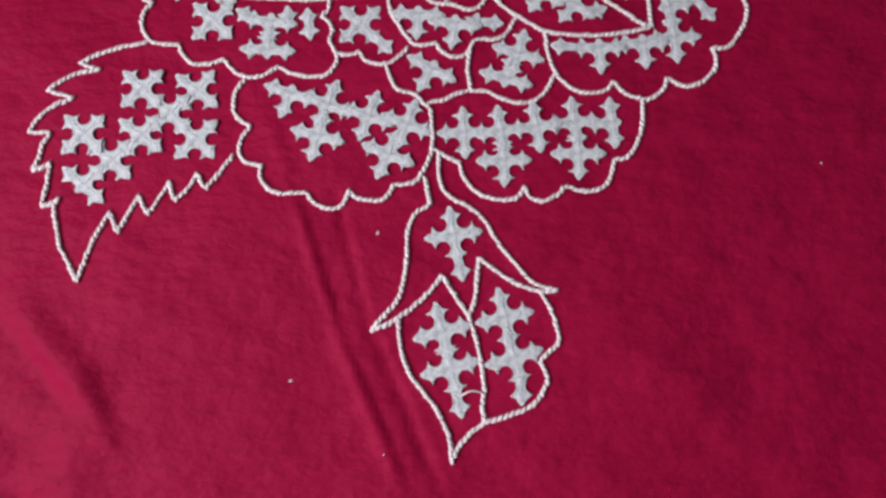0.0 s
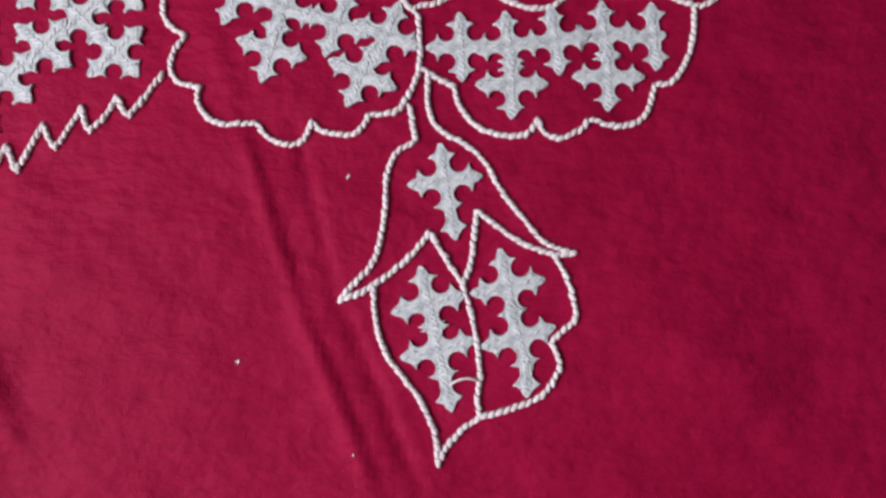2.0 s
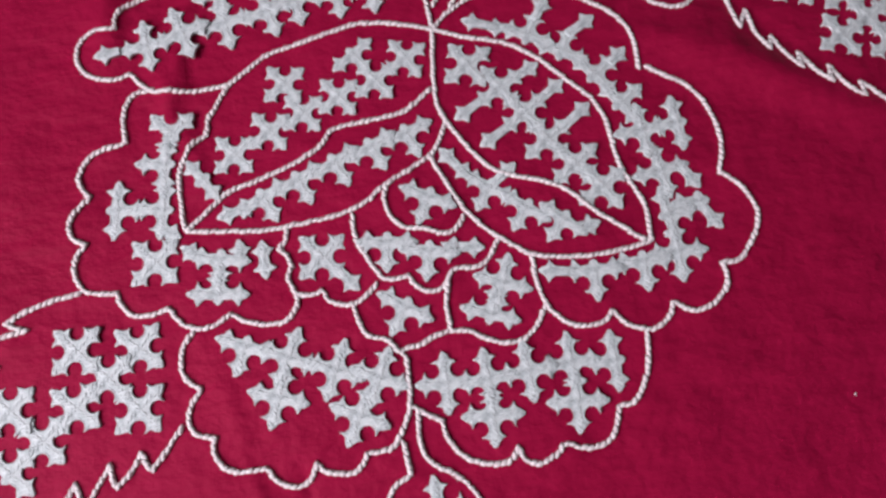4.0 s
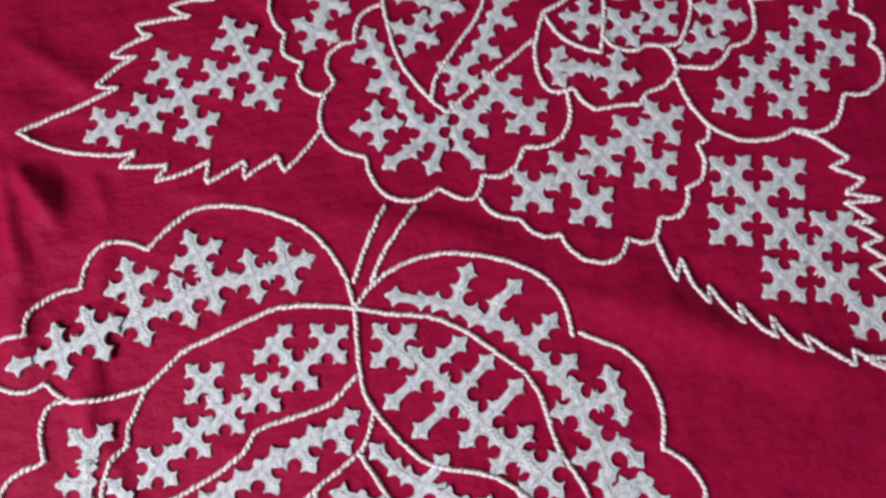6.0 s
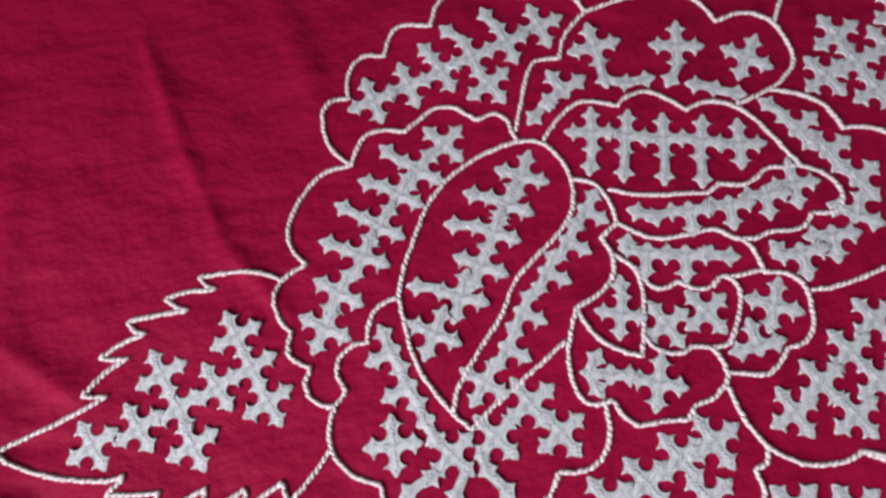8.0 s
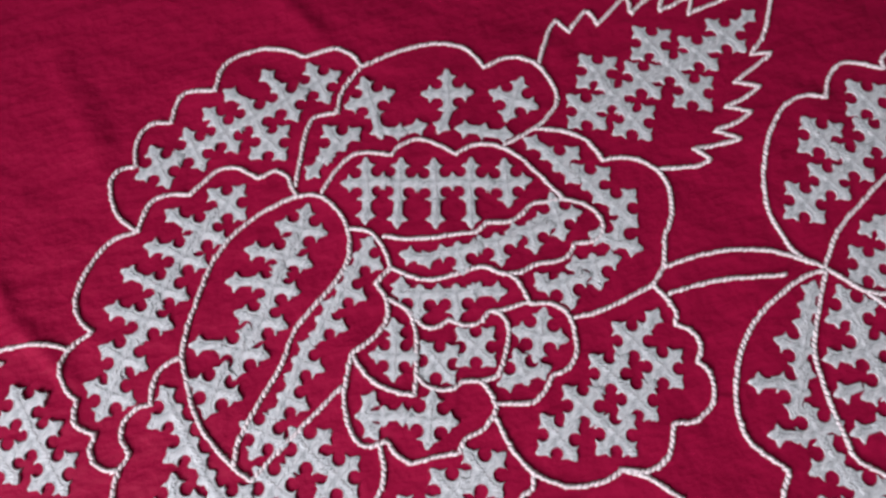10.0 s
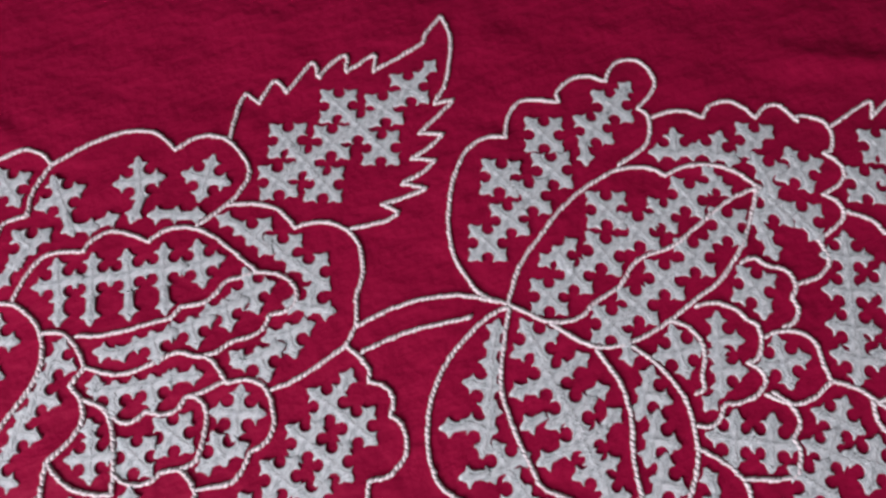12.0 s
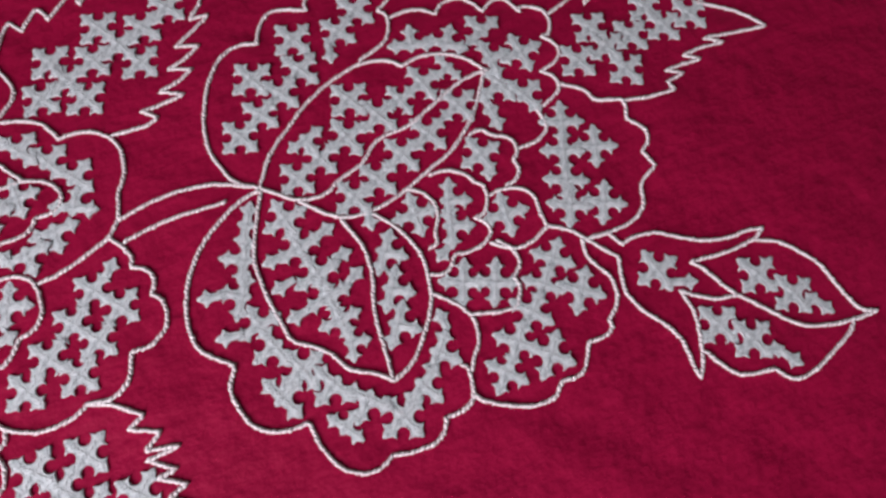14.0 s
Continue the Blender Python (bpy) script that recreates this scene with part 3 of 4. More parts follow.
shape = stitched_outline("petal", [
    [(-54.6, 130.5, 1), (-60.2, 130, 0), (-62.9, 125.9, 0), (-63.6, 120.8, 0), (-63, 115.5, 1), (-69.3, 114.7, 0), (-74, 112, 0), (-76.4, 107.3, 0), (-75, 103, 0), (-73.5, 101.6, 1), (-77.3, 98.3, 0), (-79.4, 94.5, 0), (-78.7, 90.4, 0), (-74.9, 87.9, 1), (-77.6, 85.5, 0), (-78.4, 80.9, 0), (-77, 76.9, 0), (-74.1, 74.9, 0), (-69.7, 73.9, 0), (-67.5, 73.8, 1), (-66.9, 70.9, 0), (-64, 67.4, 0), (-59.6, 66.6, 0), (-54.1, 67.6, 1), (-51.7, 63.6, 0), (-48.1, 61.3, 0), (-42.9, 61.4, 0), (-38.1, 63.7, 1), (-34.1, 60.7, 0), (-28.3, 59.4, 0), (-23.9, 59.8, 0), (-20.9, 63.3, 0), (-21, 66.1, 0)],
], flower_a)
crosses(shape, 5.6, [(-50.4, 116.1, 42, (0, 1,)), (-57.2, 80.5, 41)])
crosses(shape, 5.6, [(-52.9, 107.9, -12, (1, 2, 3,)), (-54.2, 94.9, -12, (1, 2, 3,)), (-66.7, 96.6, -12, (0, 1, 3,)), (-40, 78.7, -12, (0, 2, 3,)), (-41.2, 69.4, -13, (0, 1, 2,))])
knobs(shape, [(-52, 111.6, -97, 1.5), (-52.2, 87.7, -30, 3.5), (-48, 82.1, 139, 3.5), (-34.6, 80.6, 88, 3), (-28.6, 79.5, 91, 5.5), (-28.5, 74.2, -89, 5.5)])
shape = stitched_outline("petal", [
    [(26.2, 137.7, 1), (25.5, 146.2, 0), (22.8, 153.6, 0), (17.8, 161.6, 0), (10.5, 167.6, 0), (1.3, 172.4, 0), (-8.3, 175, 0), (-15, 174.5, 0), (-22.2, 170.6, 0), (-27.8, 166.5, 1), (-30.7, 168.9, 0), (-37, 171, 0), (-42.2, 169.5, 0), (-46, 165.3, 0), (-47.9, 160.2, 1), (-54.7, 160.1, 0), (-60.6, 157.8, 0), (-63.4, 154.3, 0), (-63.7, 150.3, 1), (-70.6, 150.5, 0), (-74.8, 147.1, 0), (-75.2, 142, 0), (-72.3, 137.4, 0), (-65.8, 135, 0), (-60.6, 136.2, 1), (-57.5, 132.1, 0), (-53.9, 129.7, 0), (-47.1, 128.6, 0), (-40.9, 128.3, 0), (-33.8, 128.8, 1)],
], flower_a)
crosses(shape, 5.4, [(-14.1, 161.7, 12), (-33.6, 158.2, 13), (0.3, 152.1, 8), (-55.2, 143.9, 10)])
crosses(shape, 5.8, [(-20.1, 149.9, 13), (-11.9, 152.2, 8), (10.1, 152.7, 9), (-33.0, 148.2, 7), (-45.1, 146.4, 15)])
knobs(shape, [(-67.2, 142.6, -174, 4.5)])
shape = stitched_outline("petal", [
    [(26.4, 136.9, 1), (30.9, 140.8, 0), (37.4, 144.2, 0), (46.1, 146.2, 0), (55.9, 145.4, 0), (65, 142.3, 0), (73.8, 137.5, 0), (79.8, 131.9, 0), (82.8, 124.6, 0), (82.8, 115.6, 1)],
], flower_a)
crosses(shape, 5.6, [(53.2, 130.5, 57, (0, 1, 3,)), (61.9, 124.2, 56, (0, 1, 3,))])
knobs(shape, [(37.6, 137.4, 157, 7.5), (44.3, 134.5, 167, 4.5), (59, 139.2, 56, 5), (70.8, 132.3, 31, 7)])

stem_ab = motif("stitched_stem", "short double-line stem of twisted off-white thread", "stems")
shape = stitched_outline("strand", [
    [(27.5, 144, 0), (33.6, 153.6, 0), (40.7, 163.2, 0)],
], stem_ab)
shape = stitched_outline("strand", [
    [(32.2, 142.9, 0), (39, 151.5, 0), (49.4, 161.2, 0)],
], stem_ab)

flower_b = motif("embroidered_flower", "round many-petalled flower in off-white thread on red cloth", "large flowers")
shape = stitched_outline("petal", [
    [(48.1, 267.3, 1), (43.5, 273.8, 0), (42.6, 280.8, 0), (43.7, 286.4, 0), (47.2, 289.1, 0), (51.6, 288.7, 1), (52.8, 295.3, 0), (55.4, 299.5, 0), (59.6, 301.9, 0), (65.2, 300.1, 1), (67.5, 305, 0), (71.1, 308.7, 0), (75.7, 308.3, 0), (81.3, 306.2, 1), (85.1, 313.1, 0), (90.5, 316.2, 0), (98.3, 316.5, 0), (105.3, 314.2, 0), (112.5, 308.6, 1), (119.2, 308.6, 0), (123.7, 307.5, 0), (127.3, 303.3, 0), (128.6, 299, 1)],
], flower_b)
crosses(shape, 5.5, [(113.7, 297.9, 13), (102.3, 294.8, 13), (91, 292.5, 13), (80.9, 290.5, 13), (70.3, 288.7, 13), (58.8, 286.2, 13)])
crosses(shape, 5.4, [(93.8, 282.6, 28)])
knobs(shape, [(98.6, 305.9, 113, 6), (85.7, 303.3, 127, 6.5), (77.7, 299, 123, 3.5)])
shape = stitched_outline("petal", [
    [(128.6, 299, 1), (135.9, 299.9, 0), (145.7, 300.4, 0), (154.9, 299.1, 0), (161.5, 295.5, 0), (164.6, 290.5, 0), (165.9, 285.8, 1), (172, 286.7, 0), (177.4, 285.8, 0), (182.5, 281.5, 0), (184.7, 274.4, 0), (184.6, 268.2, 0), (181.2, 264.2, 0), (173.9, 260.5, 0), (162.7, 258, 0)],
    [(128.6, 299, 1), (123.2, 295.4, 0), (118.9, 290.5, 0), (116.7, 285.5, 1), (109.4, 286.3, 0), (105.7, 282.4, 0), (101.8, 274.6, 0), (97.7, 266.1, 0)],
], flower_b)
crosses(shape, 5.6, [(127.8, 286.5, -1)])
crosses(shape, 5.6, [(152, 280.8, -14)])
crosses(shape, 5.6, [(171.3, 272.1, -38)])
crosses(shape, 5.6, [(114.5, 274.5, 20, (0, 1, 2,))])
knobs(shape, [(103.8, 268.4, -148, 6), (109.2, 271.8, -100, 0.5), (127.5, 274.8, -92, 6), (133.3, 272.5, -21, 6), (139.8, 272.4, -1, 6.5), (146.5, 270.3, -130, 6.5), (152.9, 267.2, 153, 6), (158.5, 264.4, -27, 6), (164.3, 261.3, -27, 6.5)])
shape = stitched_outline("petal", [
    [(48.1, 267.3, 1), (40.6, 267.2, 0), (34.7, 263.5, 0), (29.8, 258.1, 0), (26.7, 252.3, 0), (26.9, 246.4, 0), (29.9, 241, 1), (25.2, 239.7, 0), (21.1, 236.7, 0), (19.3, 231.5, 0), (20.6, 226.2, 0), (22.7, 223.1, 1), (21.1, 220.4, 0), (21.2, 216.4, 0), (26.1, 212.4, 1), (23.9, 209.2, 0), (24.3, 205.3, 0), (27.3, 202, 0), (30.3, 201.4, 1)],
    [(48.1, 267.3, 1), (51.2, 272.4, 0), (54.4, 275.6, 0), (59.9, 275.9, 0), (65.7, 274, 1), (70.7, 276.7, 0), (75.6, 279, 0), (81, 278.3, 0), (84.7, 275.1, 0), (87.6, 272.2, 1), (93.1, 272.8, 0), (96, 269.6, 0), (96.7, 265.5, 0), (97.6, 261.9, 1)],
], flower_b)
crosses(shape, 5.4, [(76.1, 267.2, 31)])
crosses(shape, 5.5, [(67.3, 261, -40), (60, 255.2, -38), (52.6, 247.1, -38), (46.1, 239.6, -38), (37.5, 231, -38), (31.9, 222.3, -38)])
knobs(shape, [(59.3, 269.2, 128, 5.5), (51.7, 261, 151, 4.5), (43.3, 255.2, 136, 6.5), (37.2, 245.6, 150, 5)])
shape = stitched_outline("petal", [
    [(64.4, 186.9, 1), (60.6, 192.3, 0), (56.8, 199.5, 0), (53.9, 208.4, 0), (53.5, 217.3, 0), (53.6, 225.5, 0), (56.4, 233, 0), (61.5, 241.3, 0), (67.2, 249.8, 0), (73.6, 255.4, 0), (80.6, 259.2, 0), (88.2, 261.5, 0), (95.9, 262.4, 0), (101.9, 261.5, 0), (106.2, 257.6, 0), (108.6, 251.3, 0), (109.1, 245.5, 0), (107, 238.9, 0), (103.6, 234.7, 0), (99.4, 231.4, 0), (89.9, 225.7, 0), (84.8, 221.3, 0), (80.1, 214.6, 0), (73.2, 207.9, 0), (68.1, 202.8, 0), (63.7, 198.1, 0), (60.9, 192.3, 1)],
], flower_b)
crosses(shape, 5.5, [(95.8, 251.9, -33), (89.3, 244.6, -32), (83.7, 237.4, -32), (77.7, 229, -31), (70.1, 221.9, -32), (60.8, 213.7, -32)])
knobs(shape, [(80.5, 250, 148, 4.5), (73, 242.4, 161, 6), (58.7, 227.5, 159, 7)])
shape = stitched_outline("petal", [
    [(64.4, 186.9, 1), (71.4, 191.1, 0), (78.7, 195, 0), (87.2, 199.3, 0), (94.8, 203.3, 1)],
    [(109.6, 247.5, 1), (115, 244.6, 0), (117.6, 238.3, 0), (117.9, 232, 1), (115.3, 230.3, 0), (112.3, 228.7, 1)],
    [(112.3, 228.7, 1), (113.9, 223.9, 0), (112.5, 217.6, 0), (107, 213.5, 0), (100.2, 211.4, 1), (97.5, 206.6, 0), (94.9, 201.6, 1)],
], flower_b)
crosses(shape, 5.0, [(110.4, 237.5, 49, (0, 2, 3,)), (102.9, 229.9, 48, (0, 2, 3,)), (94.9, 222.8, 48, (0, 2, 3,)), (85.4, 213.7, 48, (0, 2, 3,)), (78.9, 205.3, 48, (0, 2, 3,)), (70.7, 197.8, 48)])
shape = stitched_outline("petal", [
    [(104.8, 261, 1), (110.3, 266, 0), (115.8, 269.2, 0), (121.3, 269.4, 0), (128.6, 266, 1), (133, 268.5, 0), (139.3, 268.1, 0), (144.4, 263.9, 0), (147.7, 259.9, 1), (153.6, 261, 0), (160.3, 258.9, 0), (165.1, 254.3, 0), (168.9, 247.2, 0), (174.2, 235.8, 1)],
    [(118.7, 241.9, 0), (124.8, 238.7, 0), (132.8, 236.5, 0), (141.2, 235, 0), (145.3, 234.1, 0), (149.6, 236, 1), (155.2, 234.2, 0), (159.9, 234.9, 0), (164.3, 237.2, 0), (169.5, 236.5, 0), (174.2, 235.8, 1)],
], flower_b)
crosses(shape, 5.3, [(118.9, 259.8, -18), (128.4, 256.7, -18), (138.7, 253, -18), (148.9, 249.8, -18), (159.4, 246.1, -18)])
knobs(shape, [(115.5, 249.5, -109, 5), (124.2, 245.3, -113, 6.5), (135.1, 241.4, -107, 6.5), (145.3, 238.1, -107, 6.5)])
shape = stitched_outline("petal", [
    [(174.2, 235.8, 1), (179.6, 232, 0), (182.6, 226.8, 0), (181.6, 222.6, 0), (177.7, 220.6, 0), (171.9, 221.7, 1), (169, 218.6, 0), (164.5, 218.2, 0), (158.7, 219.2, 0), (154, 218.4, 0), (148.4, 219.8, 0), (143.6, 223.6, 0), (135.8, 223.8, 0), (127.5, 224.8, 0), (121.7, 228.3, 0), (117.9, 232, 1)],
], flower_b)
crosses(shape, 5.2, [(138.7, 230.4, -5, (0, 2, 3,)), (150.3, 229.4, -5, (0, 2, 3,)), (161.2, 229.8, -5, (0, 2, 3,)), (170.1, 231, -5)])
knobs(shape, [(124.1, 233.6, 148, 5), (128.5, 230.8, -179, 4.5)])
shape = stitched_outline("petal", [
    [(173.9, 260.5, 1), (181.8, 256.8, 0), (187.4, 252.1, 0), (189.3, 247.5, 0), (190.1, 243.8, 1), (197.3, 242.1, 0), (202.3, 238.4, 0), (205.4, 232.7, 0), (205.2, 226.1, 0), (202.4, 219.6, 0), (198.5, 215.4, 0), (195.9, 209.9, 0), (193.6, 206.2, 0), (189, 202.5, 1), (183.5, 201.7, 0), (176.1, 200.7, 0), (169.1, 200.4, 0), (164.2, 201.1, 1)],
], flower_b)
crosses(shape, 5.6, [(177.1, 246.4, 23, (0, 1, 3,)), (183.3, 237.8, 22, (0, 1, 3,)), (188.3, 227.8, 22, (0, 1, 3,))])
crosses(shape, 5.6, [(183.9, 218.3, -33, (0, 1, 2,))])
crosses(shape, 5.6, [(175.3, 214.3, -6, (0, 2, 3,)), (165, 211.6, -6, (0, 2, 3,))])
knobs(shape, [(171.4, 256.2, 127, 6), (158.7, 214.3, 112, 2.5)])
shape = stitched_outline("petal", [
    [(114.9, 222.7, 1), (119.2, 217.2, 0), (118.8, 209.7, 0), (116.5, 202.1, 0), (113.6, 194.5, 1), (108.7, 197.3, 0), (104.2, 201.1, 0), (101.5, 206.1, 0), (100.2, 211.4, 1)],
], flower_b)
crosses(shape, 4.9, [(111.4, 206.8, -18)])
knobs(shape, [(113.7, 214.7, 77, 2.5)])
shape = stitched_outline("petal", [
    [(113.9, 223.9, 1), (119.4, 218, 0), (121.3, 213.1, 0), (124.8, 210.8, 0), (129.4, 211.9, 1), (132.8, 209.1, 0), (137.5, 208, 0), (140.8, 210.3, 1), (146.5, 209.3, 0), (150.9, 209.6, 0), (153.2, 208.8, 1)],
    [(148.8, 219.7, 1), (151.8, 217, 0), (152.8, 212.4, 0), (153.2, 208.8, 1)],
], flower_b)
crosses(shape, 5.4, [(123.6, 221.7, -20, (0, 2, 3,)), (133.8, 218.5, -20, (0, 2, 3,))])
knobs(shape, [(119.1, 225.7, 71, 2.5), (139.7, 217.3, 43, 1), (145.5, 215, -21, 6)])
shape = stitched_outline("petal", [
    [(141.8, 210.5, 1), (144.4, 208.3, 0), (144.9, 203.9, 0), (142.4, 198.8, 0), (139.5, 194.7, 0), (137, 192.3, 0), (132.1, 192.7, 0), (127.6, 194.1, 1), (124.7, 193, 0), (120.9, 193.9, 0), (117.5, 196.1, 0), (116.1, 199.3, 1)],
], flower_b)
crosses(shape, 5.2, [(134.2, 201.9, 23), (122.5, 201.2, 24)])
shape = stitched_outline("petal", [
    [(153.2, 208.8, 1), (159.4, 206.6, 0), (162.6, 202.5, 0), (162.6, 197.3, 0), (160.8, 191.3, 0), (156.4, 187.8, 0), (152.1, 187.6, 0), (148.1, 183.9, 0), (143.4, 182.5, 0), (134.5, 185.4, 1)],
], flower_b)
crosses(shape, 5.5, [(152.8, 199.4, -33)])
crosses(shape, 5.4, [(144.5, 189.9, 2, (0, 1, 2,))])
shape = stitched_outline("petal", [
    [(94.9, 201.6, 1), (93.8, 195.7, 0), (94.1, 189.3, 0), (97, 185.6, 0), (102.6, 185.4, 1), (103.9, 181.5, 0), (107.5, 177.7, 0), (113.8, 177.3, 0), (120.7, 176.2, 1), (123.3, 179.2, 0), (128.5, 179.9, 0), (133.4, 183, 0), (134.2, 185.5, 0), (133.7, 190.1, 0), (132.1, 192.7, 1)],
], flower_b)
crosses(shape, 5.4, [(103.8, 192, -20, (0, 2,)), (115.6, 187, -20)])
knobs(shape, [(101.4, 197.2, 49, 4), (99.6, 189.1, -77, 5)])
shape = stitched_outline("petal", [
    [(189, 202.5, 1), (191.2, 197.5, 0), (192.1, 192.9, 0), (190.5, 190, 1), (194.3, 186.4, 0), (194.7, 181.3, 0), (192.1, 178.6, 1), (193.9, 174.2, 0), (192.5, 168.3, 0), (188.4, 164.9, 0), (183.9, 163.9, 0), (178.7, 165.1, 1), (174.3, 157.9, 0), (167.5, 155.8, 0), (160.7, 158.6, 1), (157.6, 157.2, 0), (150.7, 157.4, 0), (144.5, 159.4, 0), (137.7, 165.5, 0), (134.3, 173.7, 0), (133.2, 181.8, 1)],
], flower_b)
crosses(shape, 5.1, [(177.2, 189.4, 22), (182.1, 179.8, 21), (167.5, 182.9, 22), (157.1, 177.1, 22), (147.6, 171.5, 22), (162.6, 167.2, 21), (171.8, 174, 21)])
knobs(shape, [(185.6, 193.9, 36, 4)])
shape = stitched_outline("petal", [
    [(53.2, 225.9, 1), (47.3, 224.5, 0), (43.5, 219.7, 0), (42.2, 215.4, 1), (38.4, 215.8, 0), (34.4, 213.6, 0), (32.7, 209.4, 0), (34.2, 204.4, 1), (30.7, 201.3, 1), (27.9, 196.1, 0), (27.5, 190.1, 0), (30.7, 184, 0), (35.1, 180.7, 0), (38.5, 179.1, 1), (38.4, 173.5, 0), (40.5, 167.9, 0), (44.6, 164.1, 0), (50.8, 162.9, 0), (56.8, 164.8, 1), (61.1, 161.3, 0), (65.7, 159.8, 0), (68.9, 162.7, 0), (69.8, 165.8, 1), (76, 164.3, 0), (81, 167.3, 0), (83.7, 171.3, 1), (90.2, 170.2, 0), (95.8, 172.3, 0), (99.4, 177.5, 0), (100.4, 185, 1)],
], flower_b)
crosses(shape, 5.5, [(48.4, 211.7, -73, (0, 2, 3,)), (50.7, 201.6, -73, (0, 2, 3,)), (53.2, 191.7, -73, (0, 2,))])
crosses(shape, 5.4, [(43.6, 187.8, -6)])
crosses(shape, 5.3, [(58, 182, 29), (70.2, 183.6, 29), (87.1, 180.6, 29)])
crosses(shape, 5.6, [(81.2, 189.8, 22)])
knobs(shape, [(44.7, 175.4, -161, 6.5), (51, 177.6, -142, 2.5), (56.3, 171.7, -129, 7), (66.1, 175.8, -81, 5), (69.7, 169.9, -59, 7)])
shape = stitched_outline("petal", [
    [(67.7, 159.3, 1), (68.8, 156, 0), (72.1, 152.8, 0), (77.2, 150.7, 1), (79.4, 146.9, 0), (82.7, 144.2, 0), (87.2, 143.9, 1), (88.5, 139, 0), (92.1, 134.9, 0), (97.2, 132.9, 0), (101.5, 133.5, 0), (105.4, 138.2, 1), (108.8, 136.1, 0), (112.9, 136.3, 0), (116.1, 142.1, 1), (121.1, 141.2, 0), (125.2, 144.7, 0), (126, 148.7, 1), (130.8, 150, 0), (133.4, 155.2, 0), (132.7, 160.6, 1), (136.3, 161.4, 0), (138.2, 165.3, 1)],
], flower_b)
crosses(shape, 5.5, [(83, 157.8, 24), (94.2, 161.1, 24), (98.2, 149.9, 23), (104.9, 163.7, 24), (115.3, 167.3, 24), (124.9, 169.3, 24), (119.1, 156.1, 23)])

leaf_b = motif("embroidered_leaf", "pointed toothed leaf beside the middle flower, white crosses inside", "toothed leaves")
shape = stitched_outline("leaf_outline", [
    [(22.7, 237.9, 1), (17.2, 241.7, 0), (8.8, 243.9, 0), (0.1, 244.7, 1), (1.3, 241.9, 0), (3.7, 240.2, 1), (-4.1, 241.3, 0), (-10.3, 240.9, 1), (-8, 238, 0), (-4.9, 236.1, 1), (-13.5, 236.9, 0), (-21.3, 236.9, 1), (-20, 233.8, 0), (-17.1, 232.4, 1), (-23.8, 231.3, 0), (-30.2, 228.8, 1), (-27, 227.6, 0), (-22.7, 226.8, 1), (-29, 224.7, 0), (-35.7, 219.9, 1), (-32.9, 218.7, 0), (-29.5, 218, 1), (-36.9, 215.8, 0), (-45.7, 213.5, 0), (-54.3, 211.9, 0), (-59.8, 210.1, 1)],
    [(-59.8, 210.1, 1), (-54.9, 205.9, 0), (-48.6, 202.2, 0), (-40.8, 199, 0), (-32.8, 196.7, 0), (-27, 196.5, 1), (-32.2, 192.9, 1), (-25.3, 191.4, 0), (-18.5, 190.4, 1), (-22.6, 186.4, 1), (-16, 186.5, 0), (-6.2, 188.5, 1), (-7.6, 185.7, 0), (-8.1, 182.4, 1), (-2.5, 183.9, 0), (3.8, 186.3, 1), (2.8, 181, 1), (8.2, 183.5, 0), (13.6, 185.6, 1), (13.8, 182.5, 0), (14.5, 180.3, 1), (19.9, 184.1, 0), (27, 190.2, 1)],
], leaf_b)
crosses(shape, 5.2, [(7.5, 225.9, 19), (10.2, 216.4, 18), (13.1, 206.4, 18), (0.3, 213.6, 18), (-14.1, 220.4, 19), (-11, 210.6, 18), (-8.4, 200.1, 18), (-22, 207.9, 19), (-34.6, 206.2, 19)])

leaf_c = motif("embroidered_leaf", "large drooping toothed leaf packed with white interlaced crosses", "toothed leaves")
shape = stitched_outline("leaf_outline", [
    [(160.6, 158.3, 1), (166.9, 154.1, 0), (173.4, 146.2, 1), (167.7, 144.9, 1), (175.4, 139.2, 1), (169.3, 136.6, 1), (178.1, 132.5, 1), (168.1, 133.9, 1), (174.2, 127.2, 1), (168.5, 127.7, 1), (174.9, 121.8, 1), (168.9, 121.1, 1), (174.3, 115.3, 1), (168.6, 114.5, 1), (173.9, 106.8, 1), (170.6, 96.8, 0), (164.9, 89.9, 1)],
    [(113.2, 136.8, 1), (113.5, 129.9, 0), (114.7, 123.8, 1), (118, 129.4, 1), (119.1, 122, 0), (121.6, 115.6, 1), (123.5, 120.1, 1), (125.5, 113.9, 0), (128.7, 108.3, 1), (129.6, 113.7, 1), (132.2, 106.6, 0), (135.8, 102.6, 1), (136.8, 108, 1), (139.3, 101, 0), (143.6, 96.8, 1), (143.6, 101.6, 1), (148.2, 95.8, 0), (153.8, 90.6, 1), (155, 94.7, 1), (159.3, 90.9, 0), (165.8, 86.2, 0), (173, 79.8, 0), (157.6, 91.6, 0), (164.9, 89.9, 1)],
], leaf_c)
crosses(shape, 5.5, [(139.6, 149, 29), (154.1, 145.1, 29), (134.7, 135.4, 29), (149.1, 130.8, 28), (162.2, 126.7, 28), (143.9, 116.9, 28), (157.7, 112.8, 27), (144.1, 140.1, 29), (153.4, 121.7, 28), (163.2, 101.5, 29)])

